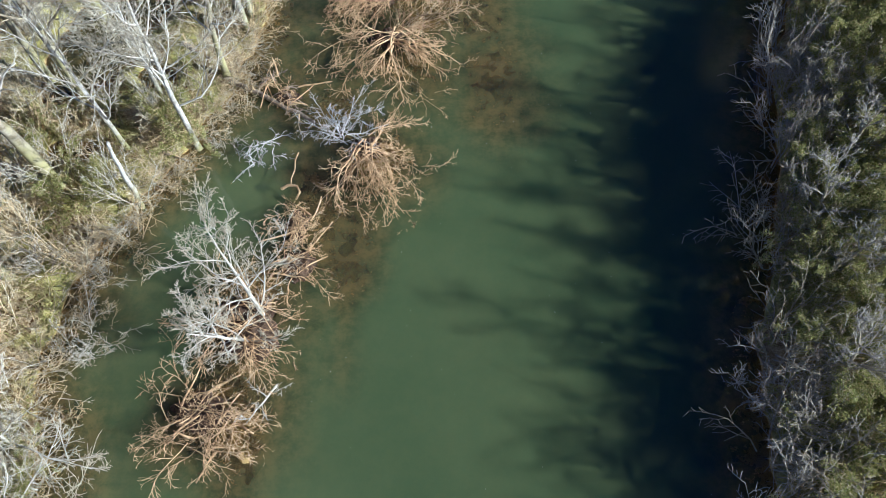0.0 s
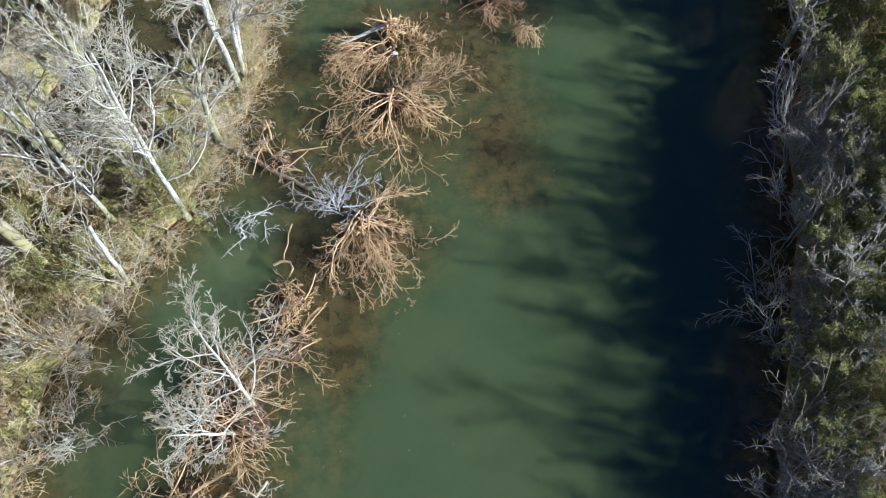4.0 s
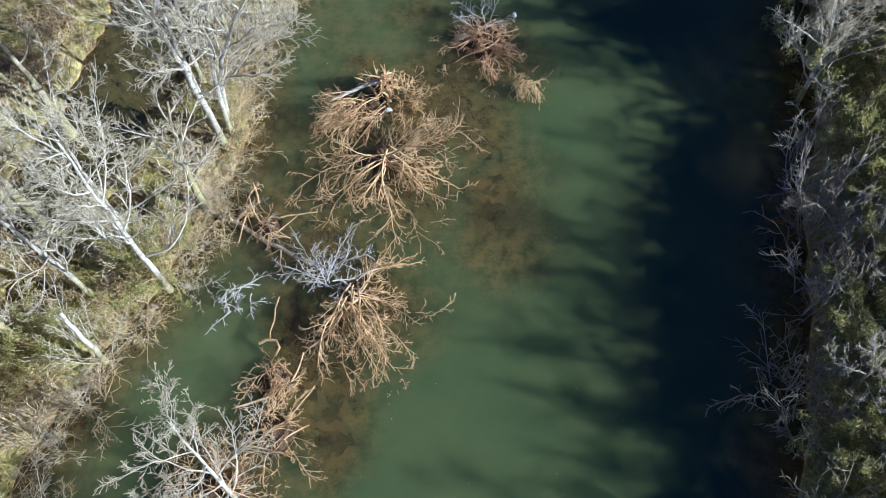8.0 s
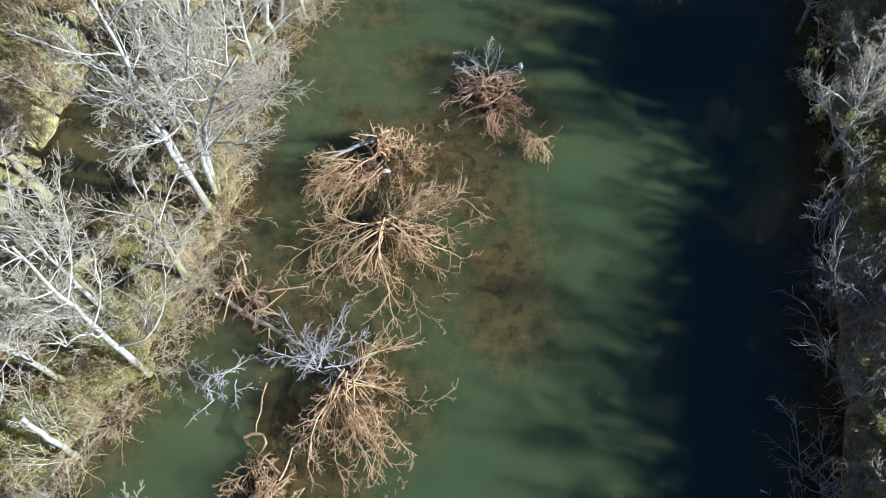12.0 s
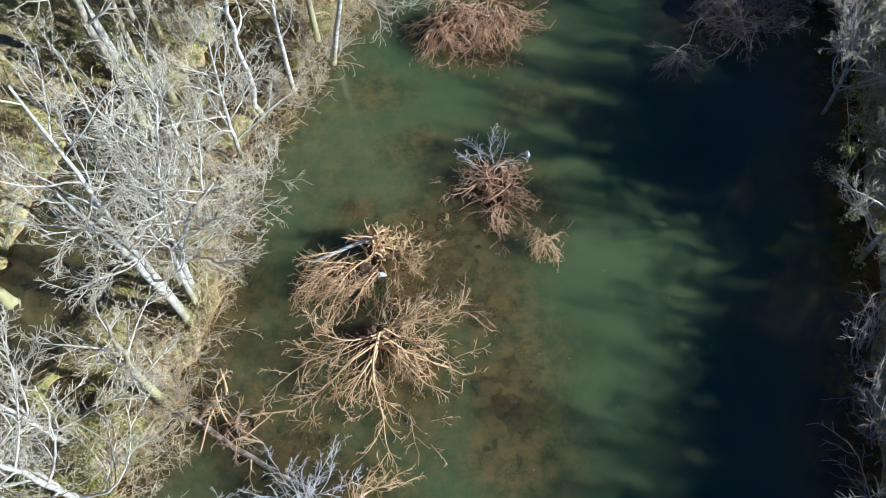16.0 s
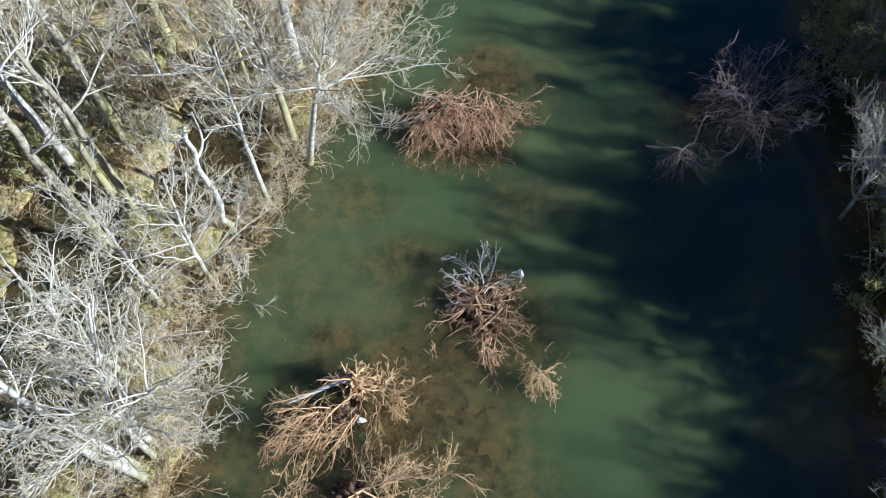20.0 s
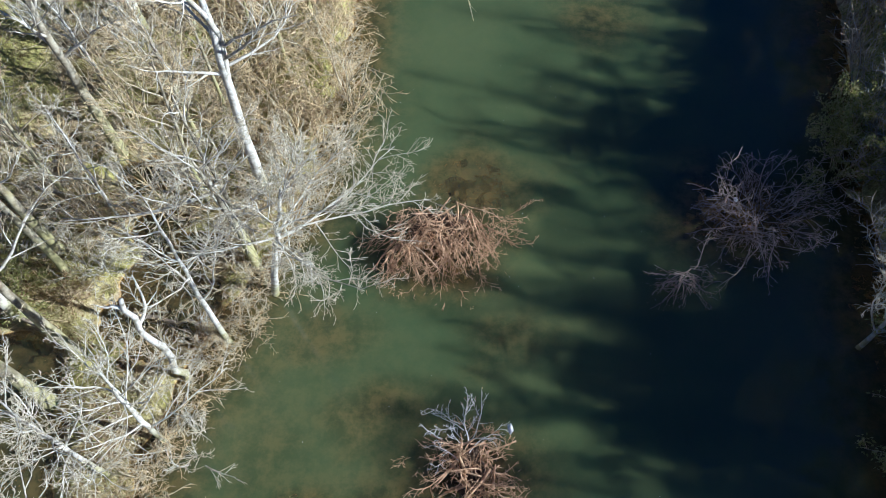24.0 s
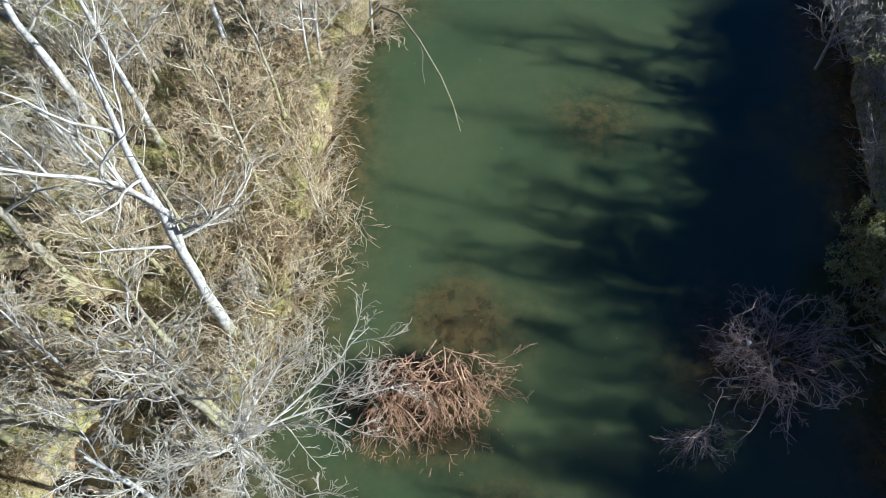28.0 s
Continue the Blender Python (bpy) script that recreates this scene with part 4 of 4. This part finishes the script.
def fallen_log(label, a, b, r, seed):
    rng = random.Random(seed)
    a, b = Vector(a), Vector(b)
    root = thing("fallen_log", label, "log", a.x, a.y, a.z)
    pts = [(b - a) * (i / 7) + rv(rng) * r * (0.8 if 0 < i < 7 else 0) for i in range(8)]
    part("trunk", tubes("trunk", [(pts, r, r * 0.6, 8)]), LOG_BARK, root)
    for i in range(5):
        levels = [[], [], [], []]
        branch(levels, pts[rng.randrange(1, 7)], rv(rng) + Vector((0, 0, 0.6)), rng.uniform(0.6, 1.6), r * 0.3, 0, (4, 2), rng, 0.3, -0.02)
        part("limb", tubes("limb", levels[0] + levels[1] + levels[2]), TWIG_TAN, root)


fallen_log("half-sunk mossy log reaching from the spit into the river", (-12.6, 27.2, 0.45), (-6.4, 23.9, -0.05), 0.17, 1)
fallen_log("fallen mossy trunk across the grassy spit", (-15.4, 29.6, 0.6), (-12.4, 27.6, 0.45), 0.18, 2)
fallen_log("mossy log lying on the wooded bank", (-16.8, 22.4, 0.55), (-13.8, 21.4, 0.35), 0.12, 3)
fallen_log("rotten log lying in the flooded wood", (-15.5, 53.2, 0.35), (-11.6, 52.0, 0.15), 0.16, 4)
fallen_log("rotten log lying in the flooded wood", (-13.6, 46.6, 0.12), (-10.0, 46.0, 0.2), 0.14, 5)
fallen_log("rotten log lying on the wooded bank", (-20.5, 47.5, 0.6), (-17.6, 46.0, 0.5), 0.14, 6)


# ---- ground cover of the banks ----
def sticks(name, label, count, box, mat, seed, tall):
    """Fallen twigs and thin dead stems strewn over the bank, bent at random."""
    rng = random.Random(seed)
    q = np.random.default_rng(seed)
    x, y = q.uniform(box[0], box[1], count), q.uniform(box[2], box[3], count)
    z = height(x, y)
    out = []
    for a, b, c in zip(x, y, z):
        if c > 0.02:
            d = Vector((rng.gauss(0, 1), rng.gauss(0, 1), abs(rng.gauss(0.2, 0.6)) * tall))
            out.append((curve_pts(Vector((a, b, max(c, 0) + rng.uniform(0, 0.25))), d, rng.uniform(0.4, 1.7), 4, 0.3, -0.04, rng), rng.uniform(0.010, 0.024), 0.006, 3))
    ob = new(name, tubes(name, out))
    ob.data.materials.append(mat)
    return tagged(ob, label, "twigs", kind="stuff")


def fringe(count, seed, mat, label):
    """Twigs and vines that hang over the edge of the wooded bank."""
    rng = random.Random(seed)
    out = [[], [], [], []]
    for _ in range(count):
        y = rng.uniform(2, 78)
        x = float(np.interp(y, LEFT_Y, LEFT_X)) + rng.gauss(-0.5, 0.5)
        d = Vector((rng.uniform(0.1, 1.2), rng.gauss(0, 0.7), rng.uniform(0.1, 1.0)))
        branch(out, Vector((x, y, rng.uniform(0.1, 0.7))), d, rng.uniform(0.6, 1.7), rng.uniform(0.012, 0.022), 2, (0, 0, 4), rng, 0.22, -0.14, 0.45, 0.011, 0.0)
    ob = new("hanging_twigs", tubes("hanging_twigs", out[2] + out[3]))
    ob.data.materials.append(mat)
    tagged(ob, label, "twigs", kind="stuff")


fringe(650, 9, TWIG_TAN, "tan twigs and vines hanging over the muddy edge")
fringe(450, 10, TWIG_PALE, "pale dead twigs hanging over the muddy edge")
sticks("fallen_twigs", "pale fallen twigs and dead stems littering the bank", 5000, (-27, -2, 0, 82), TWIG_GREY, 71, 1.2)
sticks("fallen_twigs", "tan dead stems standing and lying on the bank", 2600, (-27, -2, 0, 82), TWIG_TAN, 72, 1.8)

def cover(name, label, count, box, size, mat, seed, low=0.06, upright=True):
    q = np.random.default_rng(seed)
    x, y = q.uniform(box[0], box[1], count), q.uniform(box[2], box[3], count)
    z = height(x, y)
    keep = (z > low) & (rough(x, y, 2.5, seed) > -0.12)
    x, y, z = x[keep], y[keep], z[keep]
    n = len(x)
    a = q.uniform(0, 6.283, n)
    s = size * q.uniform(0.5, 1.4, n)
    dx, dy = np.cos(a) * s, np.sin(a) * s
    lift = s * (q.uniform(0.7, 2.0, n) if upright else q.uniform(0.05, 0.5, n))
    wx, wy = (-dy * 0.22, dx * 0.22) if upright else (-dy * 0.6, dx * 0.6)
    co = np.stack([np.stack([x - wx, y - wy, z], 1), np.stack([x + wx, y + wy, z], 1), np.stack([x + dx + wx * 0.3, y + dy + wy * 0.3, z + lift], 1), np.stack([x + dx - wx * 0.3, y + dy - wy * 0.3, z + lift], 1)], 1).reshape(-1, 3)
    ob = new(name, quads_mesh(name, co, np.arange(n * 4).reshape(-1, 4), False))
    ob.data.materials.append(mat)
    return tagged(ob, label, "ground cover", kind="stuff")


cover("grass", "yellow-green winter grass and moss on the banks", 190000, (-30, 1, 0, 84), 0.085, GRASS, 61)
cover("leaf_litter", "fallen brown leaves on the banks", 70000, (-30, 1, 0, 84), 0.09, LEAF_DRY, 62, 0.02, False)
BED = leafy("sunken_leaves", (0.30, 0.18, 0.07), (0.70, 0.50, 0.18), (0.80, 0.66, 0.28))


def sunken(count, seed):
    """Leaves, bark and bits of weed lying on the bed of the shallows."""
    q = np.random.default_rng(seed)
    x, y = q.uniform(-13, 8, count), q.uniform(3, 60, count)
    z = height(x, y)
    keep = (z < -0.03) & (z > -0.62) & (rough(x, y, 0.8, seed) > -0.05)
    x, y, z = x[keep], y[keep], z[keep] + 0.02
    n = len(x)
    a, s = q.normal(1.3, 0.6, n), q.uniform(0.05, 0.17, n)
    dx, dy = np.cos(a) * s, np.sin(a) * s
    w = q.uniform(0.25, 0.7, n)
    co = np.stack([np.stack([x - dx, y - dy, z], 1), np.stack([x + dy * w, y - dx * w, z], 1), np.stack([x + dx, y + dy, z + 0.01], 1), np.stack([x - dy * w, y + dx * w, z], 1)], 1).reshape(-1, 3)
    ob = new("sunken_leaves", quads_mesh("sunken_leaves", co, np.arange(n * 4).reshape(-1, 4), False))
    ob.data.materials.append(BED)
    tagged(ob, "brown and olive leaves lying on the bed of the shallows", "leaves", kind="stuff")


sunken(90000, 91)
cover("grass", "olive grass on the steep bank", 100000, (13, 36, -4, 88), 0.2, GRASS, 63)


def flecks(count, seed):
    """Leaves and bits of foam adrift on the river."""
    q = np.random.default_rng(seed)
    y = q.uniform(2, 78, count)
    x = q.uniform(-9, 14, count)
    keep = height(x, y) < -0.3
    x, y = x[keep], y[keep]
    n = len(x)
    a, s = q.uniform(0, 6.283, n), q.uniform(0.012, 0.03, n)
    dx, dy = np.cos(a) * s, np.sin(a) * s
    z = np.full(n, 0.008)
    co = np.stack([np.stack([x - dx, y - dy, z], 1), np.stack([x + dy * 0.5, y - dx * 0.5, z + 0.01], 1), np.stack([x + dx, y + dy, z], 1), np.stack([x - dy * 0.5, y + dx * 0.5, z + 0.01], 1)], 1).reshape(-1, 3)
    ob = new("floating_flecks", quads_mesh("floating_flecks", co, np.arange(n * 4).reshape(-1, 4), False))
    ob.data.materials.append(SCRAP)
    tagged(ob, "tiny pale leaves and foam flecks adrift on the water", "debris", kind="stuff")


flecks(190, 81)
